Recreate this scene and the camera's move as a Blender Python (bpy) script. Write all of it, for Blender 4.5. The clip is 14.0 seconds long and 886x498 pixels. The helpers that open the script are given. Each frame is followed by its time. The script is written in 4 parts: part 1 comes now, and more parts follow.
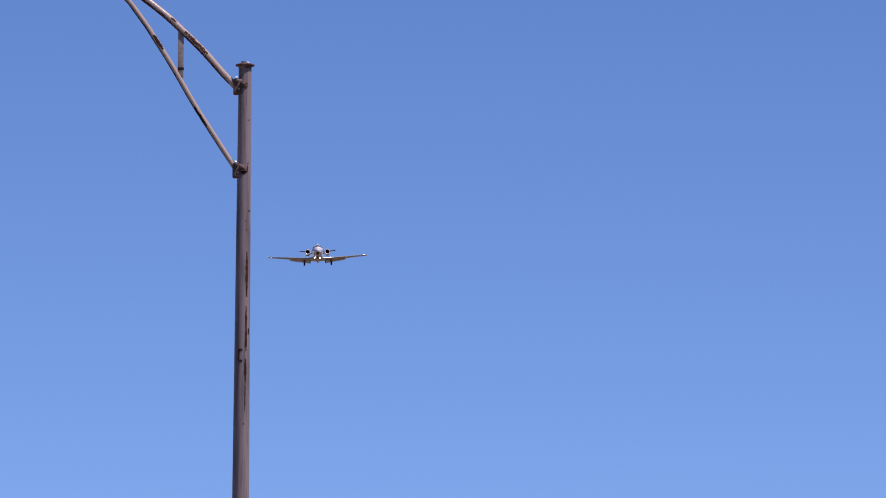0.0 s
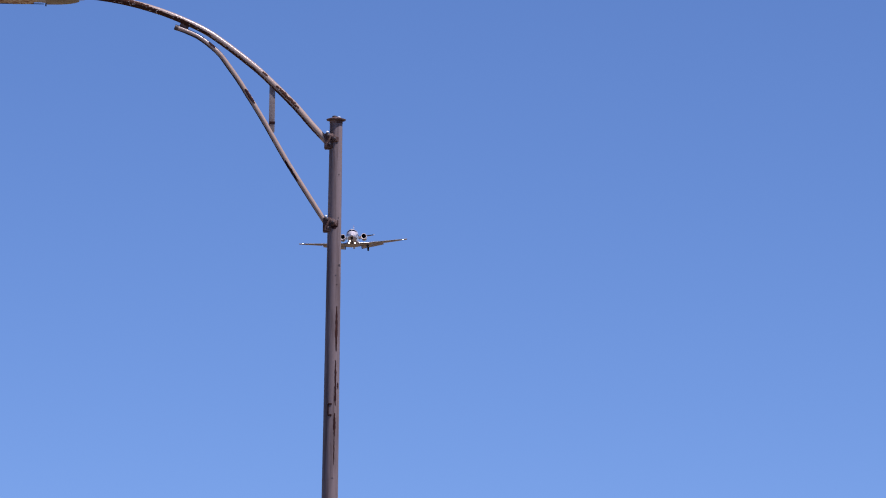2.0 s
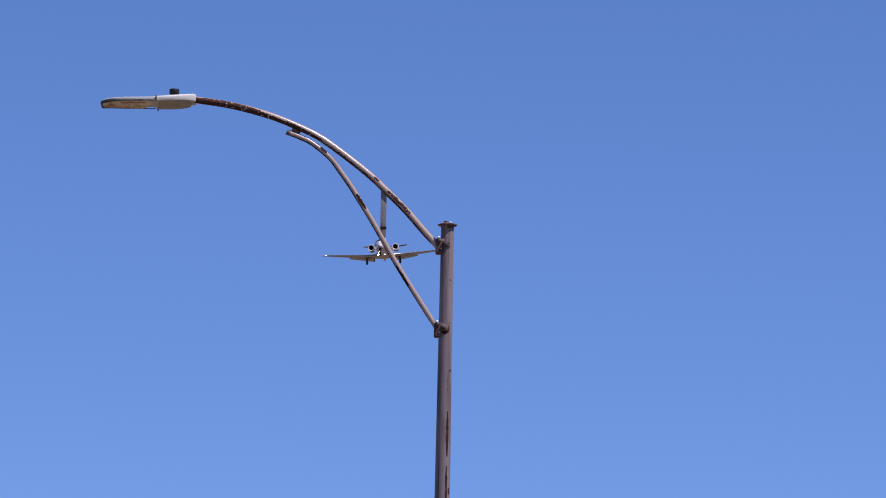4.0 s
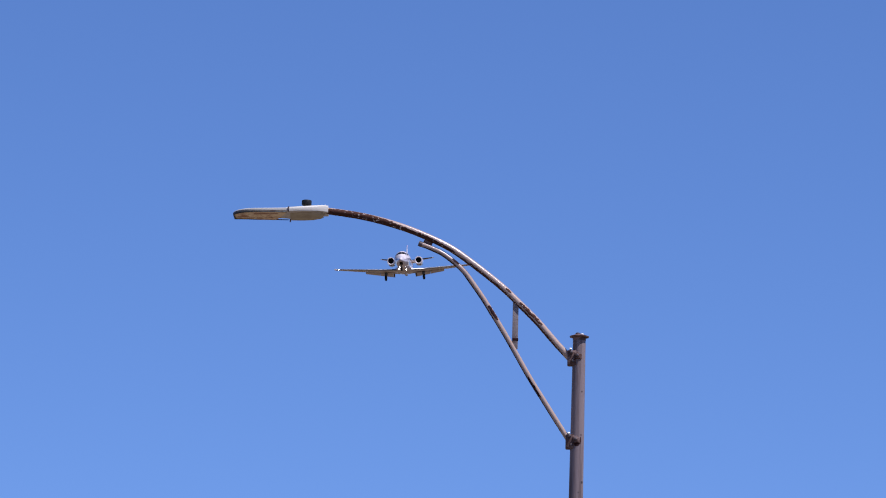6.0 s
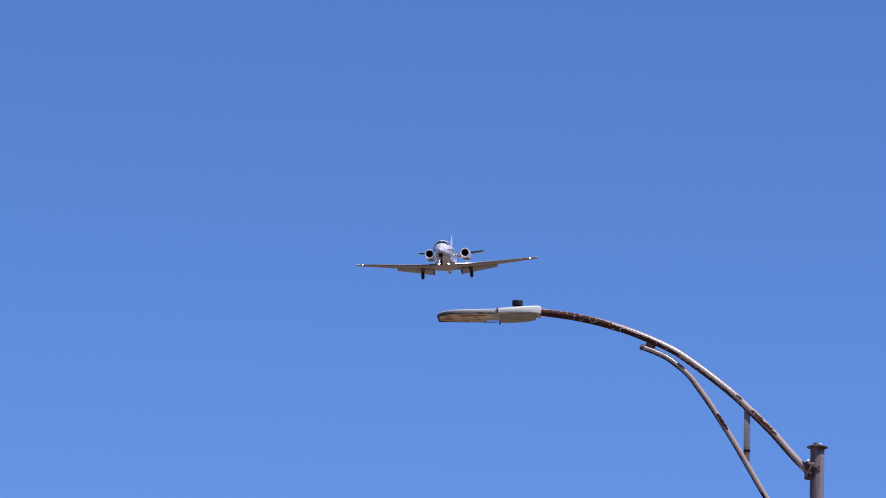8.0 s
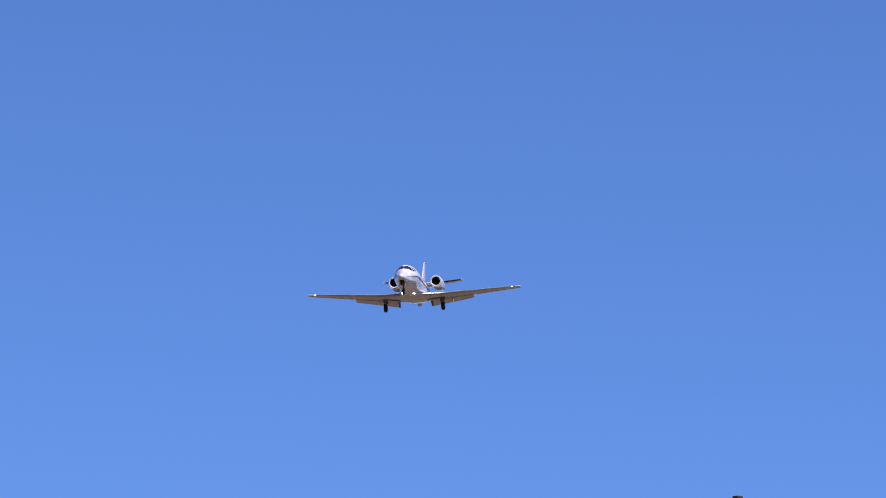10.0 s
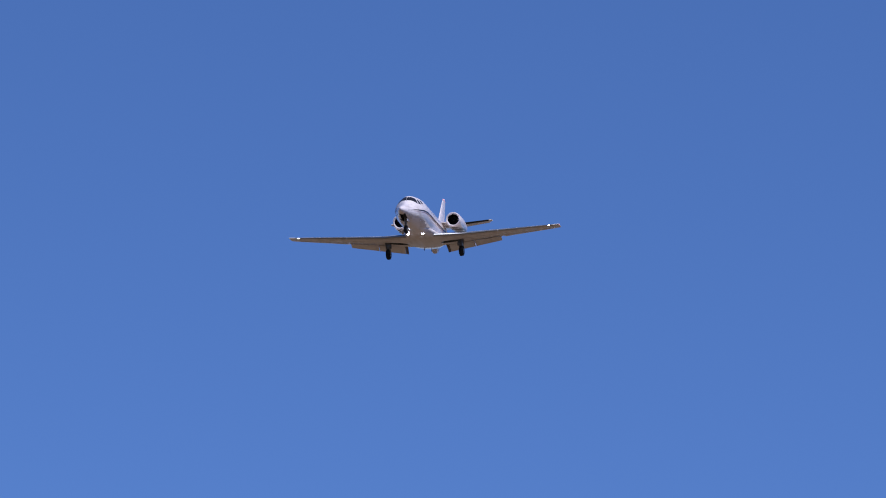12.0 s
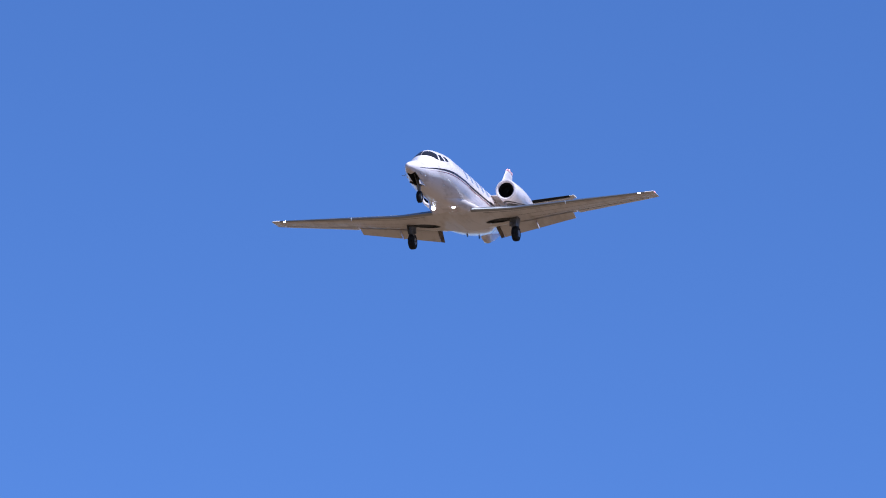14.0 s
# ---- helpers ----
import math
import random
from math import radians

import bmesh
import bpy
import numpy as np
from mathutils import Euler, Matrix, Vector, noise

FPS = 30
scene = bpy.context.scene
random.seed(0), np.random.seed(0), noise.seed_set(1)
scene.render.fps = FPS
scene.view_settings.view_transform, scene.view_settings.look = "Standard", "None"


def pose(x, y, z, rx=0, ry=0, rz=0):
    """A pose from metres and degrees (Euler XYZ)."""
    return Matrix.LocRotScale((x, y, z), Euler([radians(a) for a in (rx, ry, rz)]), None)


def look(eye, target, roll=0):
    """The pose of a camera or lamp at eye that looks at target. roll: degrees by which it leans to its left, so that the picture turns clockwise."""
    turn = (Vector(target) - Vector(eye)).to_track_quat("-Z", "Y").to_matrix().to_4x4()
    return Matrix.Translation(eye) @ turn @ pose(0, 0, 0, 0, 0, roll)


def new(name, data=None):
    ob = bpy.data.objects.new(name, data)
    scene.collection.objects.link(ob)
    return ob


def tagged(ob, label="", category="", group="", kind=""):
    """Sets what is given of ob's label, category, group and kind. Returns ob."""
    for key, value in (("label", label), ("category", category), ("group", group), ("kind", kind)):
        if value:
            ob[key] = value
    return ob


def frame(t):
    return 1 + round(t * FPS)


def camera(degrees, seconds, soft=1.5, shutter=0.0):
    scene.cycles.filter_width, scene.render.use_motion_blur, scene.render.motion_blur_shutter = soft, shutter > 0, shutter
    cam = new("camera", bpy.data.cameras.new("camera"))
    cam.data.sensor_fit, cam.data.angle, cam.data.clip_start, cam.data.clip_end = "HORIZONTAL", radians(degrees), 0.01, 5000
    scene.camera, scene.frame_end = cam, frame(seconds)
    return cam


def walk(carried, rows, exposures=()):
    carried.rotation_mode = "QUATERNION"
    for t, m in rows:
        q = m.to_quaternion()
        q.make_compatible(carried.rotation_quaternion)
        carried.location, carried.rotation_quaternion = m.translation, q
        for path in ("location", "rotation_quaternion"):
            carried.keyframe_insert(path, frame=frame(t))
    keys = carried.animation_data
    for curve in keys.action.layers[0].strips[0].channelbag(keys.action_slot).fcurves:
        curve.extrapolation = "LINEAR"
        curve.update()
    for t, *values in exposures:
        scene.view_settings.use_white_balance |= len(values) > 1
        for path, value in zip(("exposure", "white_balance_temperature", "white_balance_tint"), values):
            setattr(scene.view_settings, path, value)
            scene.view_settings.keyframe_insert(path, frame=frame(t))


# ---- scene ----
# ---- camera: a long lens in the hand, at the roadside ----
cam = camera(8.4, 14.0, soft=1.05)
CAMERA_ROWS = [
    (0, pose(0.000, 0.000, 1.350, 97.5634, -0.3430, -1.9591)),
    (0.2, pose(0.000, 0.000, 1.350, 97.6438, -0.3866, -1.9618)),
    (0.3, pose(0.000, 0.000, 1.350, 97.6777, -0.3619, -1.9552)),
    (0.5, pose(0.000, 0.000, 1.350, 97.7193, -0.3510, -1.9193)),
    (0.7, pose(0.000, 0.000, 1.350, 97.7915, -0.2983, -1.7401)),
    (0.8, pose(0.000, 0.000, 1.350, 97.8072, -0.2628, -1.5948)),
    (1, pose(0.000, 0.000, 1.350, 97.8484, -0.2771, -1.3247)),
    (1.2, pose(0.000, 0.000, 1.350, 97.8880, -0.3638, -1.2247)),
    (1.3, pose(0.000, 0.000, 1.350, 97.9161, -0.4205, -1.1930)),
    (1.5, pose(0.000, 0.000, 1.350, 97.9547, -0.4948, -1.1544)),
    (1.7, pose(0.000, 0.000, 1.350, 97.9798, -0.6015, -1.1653)),
    (1.8, pose(0.000, 0.000, 1.350, 97.9870, -0.6746, -1.1888)),
    (2, pose(0.000, 0.000, 1.350, 98.0821, -0.8229, -1.1623)),
    (2.2, pose(0.000, 0.000, 1.350, 98.3474, -0.9395, -1.1129)),
    (4.3, pose(0.000, 0.000, 1.350, 99.2008, -1.0155, 0.0387)),
    (4.5, pose(0.000, 0.000, 1.350, 99.3226, -0.9812, 0.1498)),
    (4.7, pose(0.000, 0.000, 1.350, 99.3958, -1.0686, 0.2383)),
    (4.8, pose(0.000, 0.000, 1.350, 99.4349, -1.0144, 0.3062)),
    (5, pose(0.000, 0.000, 1.350, 99.5393, -1.0743, 0.4120)),
    (5.2, pose(0.000, 0.000, 1.350, 99.6603, -1.1160, 0.5567)),
    (5.3, pose(0.000, 0.000, 1.350, 99.8140, -1.2068, 0.5957)),
    (5.5, pose(0.000, 0.000, 1.350, 99.9798, -1.2578, 0.7501)),
    (5.7, pose(0.000, 0.000, 1.350, 100.0398, -1.3712, 0.8867)),
    (5.8, pose(0.000, 0.000, 1.350, 100.0651, -1.3936, 0.9608)),
    (6, pose(0.000, 0.000, 1.350, 100.0970, -1.4626, 1.0732)),
    (6.2, pose(0.000, 1.086, 1.528, 100.1540, -1.3849, 1.2420)),
    (6.3, pose(0.000, 1.145, 1.537, 100.1959, -1.3418, 1.3173)),
    (6.4, pose(0.000, 1.183, 1.544, 100.2362, -1.3329, 1.3820)),
    (6.5, pose(0.000, 1.601, 1.612, 100.2991, -1.3559, 1.4482)),
    (6.6, pose(0.000, 2.514, 1.761, 100.3748, -1.2547, 1.5743)),
    (6.7, pose(0.000, 2.471, 1.755, 100.4262, -1.2408, 1.6555)),
    (6.8, pose(0.000, 2.683, 1.789, 100.4645, -1.2405, 1.7659)),
    (6.9, pose(0.000, 3.580, 1.936, 100.4869, -1.0949, 2.0881)),
    (7, pose(0.000, 3.747, 1.964, 100.5155, -1.1974, 2.2947)),
    (7.2, pose(0.000, 3.941, 1.995, 100.5968, -1.2864, 2.6159)),
    (7.3, pose(0.000, 3.882, 1.985, 100.6226, -1.3263, 2.7528)),
    (7.5, pose(0.000, 3.941, 1.995, 100.7304, -1.3179, 3.0265)),
    (7.7, pose(0.000, 3.941, 1.995, 100.8338, -1.3317, 3.2212)),
    (7.8, pose(0.000, 3.941, 1.995, 100.8967, -1.3355, 3.2933)),
    (8, pose(0.000, 3.941, 1.995, 101.1094, -1.3440, 3.3773)),
    (8.2, pose(0.000, 3.941, 1.995, 101.2768, -1.3366, 3.5495)),
    (8.3, pose(0.000, 3.941, 1.995, 101.3967, -1.2115, 3.6782)),
    (8.5, pose(0.000, 3.941, 1.995, 101.5843, -1.2363, 3.8894)),
    (8.7, pose(0.000, 3.941, 1.995, 101.7782, -1.1853, 4.0965)),
    (8.8, pose(0.000, 3.941, 1.995, 101.9054, -1.1633, 4.1989)),
    (9, pose(0.000, 3.941, 1.995, 102.0894, -1.1022, 4.3812)),
    (9.2, pose(0.000, 3.941, 1.995, 102.2531, -1.1106, 4.5788)),
    (11.3, pose(0.000, 3.941, 1.995, 104.2598, -2.3495, 7.0590)),
    (11.4, pose(0.000, 3.941, 1.995, 104.4076, -2.2432, 7.2468)),
    (11.5, pose(0.000, 3.941, 1.995, 104.6015, -2.2649, 7.3869)),
    (11.6, pose(0.000, 3.941, 1.995, 104.7986, -2.2908, 7.5192)),
    (11.7, pose(0.000, 3.941, 1.995, 104.9723, -2.2944, 7.7181)),
    (11.8, pose(0.000, 3.941, 1.995, 105.0906, -2.3419, 8.1164)),
    (11.9, pose(0.000, 3.941, 1.995, 105.1940, -2.6185, 8.4602)),
    (12, pose(0.000, 3.941, 1.995, 105.2493, -2.8148, 8.6618)),
    (12.1, pose(0.000, 3.941, 1.995, 105.3797, -3.2245, 8.7305)),
    (12.2, pose(0.000, 3.941, 1.995, 105.6031, -3.6204, 8.7597)),
    (12.3, pose(0.000, 3.941, 1.995, 105.8474, -4.0374, 8.8067)),
    (12.4, pose(0.000, 3.941, 1.995, 105.9955, -4.2250, 8.8820)),
    (12.5, pose(0.000, 3.941, 1.995, 106.1268, -4.3387, 8.9900)),
    (12.6, pose(0.000, 3.941, 1.995, 106.2896, -4.1959, 9.1374)),
    (12.7, pose(0.000, 3.941, 1.995, 106.5682, -3.9806, 9.3135)),
    (12.8, pose(0.000, 3.941, 1.995, 106.8854, -3.8398, 9.4555)),
    (12.9, pose(0.000, 3.941, 1.995, 107.1396, -3.6577, 9.6695)),
    (13, pose(0.000, 3.941, 1.995, 107.3283, -3.5569, 9.8815)),
    (13.1, pose(0.000, 3.941, 1.995, 107.4974, -3.3501, 10.4670)),
    (13.2, pose(0.000, 3.941, 1.995, 107.6659, -3.4358, 10.8351)),
    (13.3, pose(0.000, 3.941, 1.995, 107.8077, -3.4628, 11.3079)),
    (13.4, pose(0.000, 3.941, 1.995, 107.9466, -3.5603, 11.8225)),
    (13.5, pose(0.000, 3.941, 1.995, 108.1208, -3.7337, 12.1940)),
    (13.6, pose(0.000, 3.941, 1.995, 108.3116, -3.9101, 12.5993)),
    (13.7, pose(0.000, 3.941, 1.995, 108.5947, -4.1007, 13.1281)),
    (13.8, pose(0.000, 3.941, 1.995, 108.8459, -4.2007, 13.7839)),
    (13.9, pose(0.000, 3.941, 1.995, 109.1163, -4.3327, 14.4180)),
    (14, pose(0.000, 3.941, 1.995, 109.4390, -4.4909, 14.8503)),
]
JET_ROWS = [
    (0, pose(12.693, 1019.747, 135.875, 0.4355, 2.0460, 179.2710)),
    (0.5, pose(10.287, 998.598, 135.696, 0.3205, 2.5268, 178.9185)),
    (1, pose(7.839, 978.559, 135.883, 0.1801, 2.9202, 178.5245)),
    (1.5, pose(5.458, 958.890, 135.947, 0.0280, 3.1933, 178.0964)),
    (2, pose(2.915, 936.891, 135.859, -0.1392, 3.3203, 177.6791)),
    (2.2, pose(1.425, 926.506, 136.211, -0.2242, 3.3273, 177.5505)),
    (4.5, pose(-11.568, 794.726, 131.046, -1.6764, 3.6938, 176.8295)),
    (5, pose(-14.536, 767.390, 129.820, -2.0948, 3.7334, 176.9687)),
    (5.5, pose(-17.837, 741.198, 128.476, -2.4903, 3.5659, 177.3904)),
    (6, pose(-21.325, 714.864, 126.840, -2.7832, 3.3069, 177.8877)),
    (6.2, pose(-22.406, 688.659, 123.431, -2.8674, 3.2053, 178.0797)),
    (6.3, pose(-23.208, 682.566, 122.967, -2.9008, 3.1573, 178.1709)),
    (6.4, pose(-24.039, 676.761, 122.557, -2.9272, 3.1125, 178.2577)),
    (6.5, pose(-24.675, 665.653, 121.185, -2.9459, 3.0716, 178.3391)),
    (6.6, pose(-25.138, 647.773, 118.610, -2.9573, 3.0354, 178.4140)),
    (6.7, pose(-26.139, 643.180, 118.445, -2.9635, 3.0041, 178.4818)),
    (6.8, pose(-26.985, 635.103, 117.635, -2.9659, 2.9775, 178.5418)),
    (6.9, pose(-27.378, 617.848, 115.110, -2.9658, 2.9555, 178.5933)),
    (7, pose(-28.210, 610.528, 114.411, -2.9646, 2.9383, 178.6358)),
    (7.2, pose(-29.552, 597.838, 113.206, -2.9409, 2.9171, 178.6935)),
    (7.3, pose(-30.301, 593.539, 112.977, -2.9163, 2.9117, 178.7103)),
    (7.5, pose(-31.592, 582.627, 112.052, -2.8522, 2.9075, 178.7238)),
    (8, pose(-34.971, 557.188, 110.171, -2.6557, 2.9053, 178.6272)),
    (8.5, pose(-38.457, 531.968, 108.412, -2.4495, 2.8501, 178.4183)),
    (9, pose(-41.854, 507.554, 106.920, -2.3947, 2.7267, 178.2157)),
    (9.2, pose(-43.399, 497.987, 106.525, -2.4879, 2.6948, 178.1802)),
    (11.3, pose(-56.507, 399.112, 104.416, -4.5716, 3.0294, 178.1702)),
    (11.4, pose(-56.819, 391.598, 103.571, -4.5735, 3.0392, 178.2005)),
    (11.5, pose(-57.697, 387.869, 103.700, -4.5733, 3.0455, 178.2544)),
    (11.6, pose(-58.349, 382.606, 103.429, -4.5774, 3.0485, 178.3041)),
    (11.7, pose(-58.625, 374.985, 102.525, -4.5867, 3.0507, 178.3458)),
    (11.8, pose(-59.536, 371.407, 102.717, -4.6004, 3.0522, 178.3819)),
    (11.9, pose(-59.720, 363.377, 101.687, -4.6179, 3.0534, 178.4147)),
    (12, pose(-60.295, 357.778, 101.322, -4.6385, 3.0543, 178.4468)),
    (12.1, pose(-60.830, 351.961, 100.891, -4.6618, 3.0549, 178.4801)),
    (12.2, pose(-61.144, 344.930, 100.106, -4.6880, 3.0550, 178.5150)),
    (12.3, pose(-61.517, 338.288, 99.420, -4.7180, 3.0547, 178.5517)),
    (12.4, pose(-62.486, 334.865, 99.674, -4.7521, 3.0544, 178.5902)),
    (12.5, pose(-62.393, 325.884, 98.279, -4.7911, 3.0541, 178.6306)),
    (12.6, pose(-62.181, 316.492, 96.730, -4.8358, 3.0541, 178.6272)),
    (12.7, pose(-61.311, 304.101, 94.225, -4.8882, 3.0541, 178.6214)),
    (12.8, pose(-62.145, 300.209, 94.306, -4.9506, 3.0541, 178.6090)),
    (12.9, pose(-63.318, 297.827, 94.874, -5.0252, 3.0536, 178.5857)),
    (13, pose(-64.100, 293.541, 94.856, -5.1145, 3.0526, 178.5471)),
    (13.1, pose(-63.087, 281.338, 92.268, -5.2196, 3.0514, 178.4980)),
    (13.2, pose(-63.932, 277.461, 92.361, -5.3384, 3.0507, 178.4453)),
    (13.3, pose(-64.509, 272.407, 92.070, -5.4684, 3.0502, 178.3885)),
    (13.4, pose(-64.859, 266.437, 91.467, -5.6068, 3.0498, 178.3267)),
    (13.5, pose(-65.779, 262.766, 91.649, -5.7510, 3.0494, 178.2594)),
    (13.6, pose(-66.153, 256.916, 91.078, -5.8986, 3.0489, 178.2311)),
    (13.7, pose(-66.625, 251.490, 90.647, -6.0488, 3.0482, 178.1978)),
    (13.8, pose(-67.165, 246.331, 90.307, -6.2008, 3.0473, 178.1608)),
    (13.9, pose(-67.427, 240.204, 89.608, -6.3540, 3.0463, 178.1212)),
    (14, pose(-67.926, 234.962, 89.230, -6.5079, 3.0451, 178.0804)),
]
EXPOSURES = [(0.0, 0.09, 5250, 27), (2.2, 0.09, 5200, 26), (5.0, 0.14, 5100, 25), (6.0, 0.23, 5060, 23), (7.5, 0.21, 4890, 22), (8.0, 0.21, 4880, 22), (8.5, 0.28, 4870, 22), (9.0, 0.52, 4920, 22), (11.5, 0.22, 4940, 21), (12.0, 0.16, 4930, 21), (12.5, 0.20, 4910, 21), (13.0, 0.15, 4840, 20), (13.5, 0.34, 4790, 19), (14.0, 0.74, 4740, 18)]
walk(cam, CAMERA_ROWS, EXPOSURES)

# ---- light: clear afternoon, sun high and behind the right shoulder ----
SUN_AZIMUTH, SUN_HEIGHT = radians(120), radians(63)
world = bpy.data.worlds.new("clear_sky")
world.use_nodes = True
scene.world = world
sky = world.node_tree.nodes.new("ShaderNodeTexSky")
sky.sky_type = "NISHITA"
sky.sun_disc = False
sky.sun_elevation, sky.sun_rotation = SUN_HEIGHT, SUN_AZIMUTH
sky.altitude, sky.air_density, sky.dust_density, sky.ozone_density = 200, 0.6, 0.0, 3.0
backdrop = world.node_tree.nodes["Background"]
backdrop.inputs["Strength"].default_value = 0.0865
world.node_tree.links.new(sky.outputs["Color"], backdrop.inputs["Color"])

sun_data = bpy.data.lights.new("sun", "SUN")
sun_data.energy, sun_data.angle, sun_data.color = 5.0, radians(0.53), (1.0, 0.90, 0.72)
sun = new("sun", sun_data)
toward_sun = Vector((math.sin(SUN_AZIMUTH) * math.cos(SUN_HEIGHT), math.cos(SUN_AZIMUTH) * math.cos(SUN_HEIGHT), math.sin(SUN_HEIGHT)))
sun.matrix_world = look(toward_sun * 60, (0, 0, 0))


# ---- materials ----
def surface(name, base, other=None, scale=6.0, stretch=(1, 1, 1), low=0.45, high=0.6, rough=0.5, rough_other=None, metal=0.0,
            grain=0.06, bump=0.0, bump_scale=60.0, coat=0.0, ramp=None, shine=0.5):
    """A painted, worn or dusty surface: a base colour with fine grain, and a second colour in patches."""
    m = bpy.data.materials.new(name)
    m.use_nodes = True
    tree = m.node_tree
    node, link = tree.nodes.new, tree.links.new
    bsdf = tree.nodes["Principled BSDF"]
    where = node("ShaderNodeTexCoord")
    mapping = node("ShaderNodeMapping")
    mapping.inputs["Scale"].default_value = stretch
    link(where.outputs["Object"], mapping.inputs["Vector"])
    patches = node("ShaderNodeTexNoise")
    patches.inputs["Scale"].default_value, patches.inputs["Detail"].default_value = scale, 6
    patches.inputs["Roughness"].default_value = 0.65
    link(mapping.outputs["Vector"], patches.inputs["Vector"])
    mask = node("ShaderNodeMapRange")
    mask.interpolation_type = "SMOOTHSTEP"
    mask.inputs["From Min"].default_value, mask.inputs["From Max"].default_value = low, high
    amount = patches.outputs["Fac"]
    if ramp:
        # more of the second colour towards one end: axis, start, end, how much
        axis, start, end, gain = ramp
        parts_xyz = node("ShaderNodeSeparateXYZ")
        link(where.outputs["Object"], parts_xyz.inputs["Vector"])
        along = node("ShaderNodeMapRange")
        along.inputs["From Min"].default_value, along.inputs["From Max"].default_value = start, end
        along.inputs["To Max"].default_value = gain
        link(parts_xyz.outputs[axis], along.inputs["Value"])
        total = node("ShaderNodeMath")
        link(amount, total.inputs[0])
        link(along.outputs["Result"], total.inputs[1])
        amount = total.outputs["Value"]
    link(amount, mask.inputs["Value"])
    fine = node("ShaderNodeTexNoise")
    fine.inputs["Scale"].default_value, fine.inputs["Detail"].default_value = bump_scale, 4
    link(where.outputs["Object"], fine.inputs["Vector"])
    tone = node("ShaderNodeMapRange")
    tone.inputs["To Min"].default_value, tone.inputs["To Max"].default_value = 1 - grain, 1 + grain
    link(fine.outputs["Fac"], tone.inputs["Value"])
    mix = node("ShaderNodeMix")
    mix.data_type = "RGBA"
    mix.inputs["A"].default_value = (*base, 1)
    mix.inputs["B"].default_value = (*(other or base), 1)
    link(mask.outputs["Result"], mix.inputs["Factor"])
    shade = node("ShaderNodeVectorMath")
    shade.operation = "SCALE"
    link(mix.outputs["Result"], shade.inputs[0])
    link(tone.outputs["Result"], shade.inputs["Scale"])
    link(shade.outputs["Vector"], bsdf.inputs["Base Color"])
    gloss = node("ShaderNodeMapRange")
    gloss.inputs["To Min"].default_value = rough
    gloss.inputs["To Max"].default_value = rough if rough_other is None else rough_other
    link(mask.outputs["Result"], gloss.inputs["Value"])
    link(gloss.outputs["Result"], bsdf.inputs["Roughness"])
    bsdf.inputs["Metallic"].default_value = metal
    bsdf.inputs["Coat Weight"].default_value = coat
    bsdf.inputs["Specular IOR Level"].default_value = shine
    if bump:
        relief = node("ShaderNodeBump")
        relief.inputs["Strength"].default_value, relief.inputs["Distance"].default_value = bump, 0.004
        link(fine.outputs["Fac"], relief.inputs["Height"])
        link(relief.outputs["Normal"], bsdf.inputs["Normal"])
    return m


def glowing(name, colour, strength):
    m = surface(name, (0.8, 0.8, 0.8), rough=0.2)
    bsdf = m.node_tree.nodes["Principled BSDF"]
    bsdf.inputs["Emission Color"].default_value = (*colour, 1)
    bsdf.inputs["Emission Strength"].default_value = strength
    return m


PAINT = surface("white_aircraft_paint", (0.645, 0.567, 0.54), (0.49, 0.42, 0.385), scale=2.4, stretch=(1, 0.3, 1), low=0.47, high=0.68,
                rough=0.14, rough_other=0.22, grain=0.03, bump_scale=9, shine=0.38)
WING_PAINT = surface("wing_paint", (0.58, 0.515, 0.46), (0.48, 0.42, 0.365), scale=2.6, stretch=(1, 0.25, 1), low=0.45, high=0.68,
                     rough=0.42, rough_other=0.5, grain=0.03, bump_scale=7, shine=0.36)
SEAM = surface("grimy_panel_seam", (0.15, 0.125, 0.10), (0.25, 0.21, 0.17), scale=3, rough=0.7, shine=0.2)
FLAP_END = surface("dark_brown_flap_end", (0.10, 0.075, 0.055), (0.16, 0.125, 0.095), scale=5, rough=0.6, shine=0.2)
# near-white paint that stands in for sunlit lines on the wings
SUNLIT_LINE_PAINT = surface("sunlit_line_paint", (0.82, 0.80, 0.77), (0.72, 0.69, 0.64), scale=6, rough=0.2)
STRIPE_DARK = surface("charcoal_stripe_paint", (0.022, 0.017, 0.018), (0.034, 0.026, 0.026), rough=0.3, shine=0.25)
STRIPE_RED = surface("maroon_stripe_paint", (0.20, 0.062, 0.062), (0.25, 0.09, 0.08), rough=0.25)
TIP_RED = surface("faded_red_paint", (0.63, 0.285, 0.27), (0.675, 0.51, 0.495), scale=9, rough=0.3)
BARE_METAL = surface("polished_leading_edge", (0.33, 0.323, 0.315), (0.27, 0.262, 0.255), scale=1, rough=0.35, rough_other=0.4, metal=1.0)
RUBBER_BOOT = surface("black_rubber_boot", (0.010, 0.010, 0.011), (0.016, 0.016, 0.016), rough=0.85, shine=0.15)
TYRE = surface("tyre_rubber", (0.010, 0.010, 0.011), (0.018, 0.017, 0.016), rough=0.8, bump=0.3, shine=0.15)
GEAR_METAL = surface("gear_leg_paint", (0.09, 0.0825, 0.075), (0.045, 0.042, 0.0375), scale=5, rough=0.4)
RIM = surface("wheel_hub_metal", (0.22, 0.21, 0.20), (0.15, 0.14, 0.13), rough=0.45, metal=0.3)
DARK_BAY = surface("gear_bay_lining", (0.021, 0.0195, 0.0195), (0.0375, 0.033, 0.03), rough=0.8)
INLET_BLACK = surface("black_inlet_lining", (0.006, 0.006, 0.006), rough=0.9, grain=0.0, shine=0.1)
WINDOW = surface("dark_window_glass", (0.018, 0.0165, 0.018), rough=0.06, grain=0.0, shine=0.13)
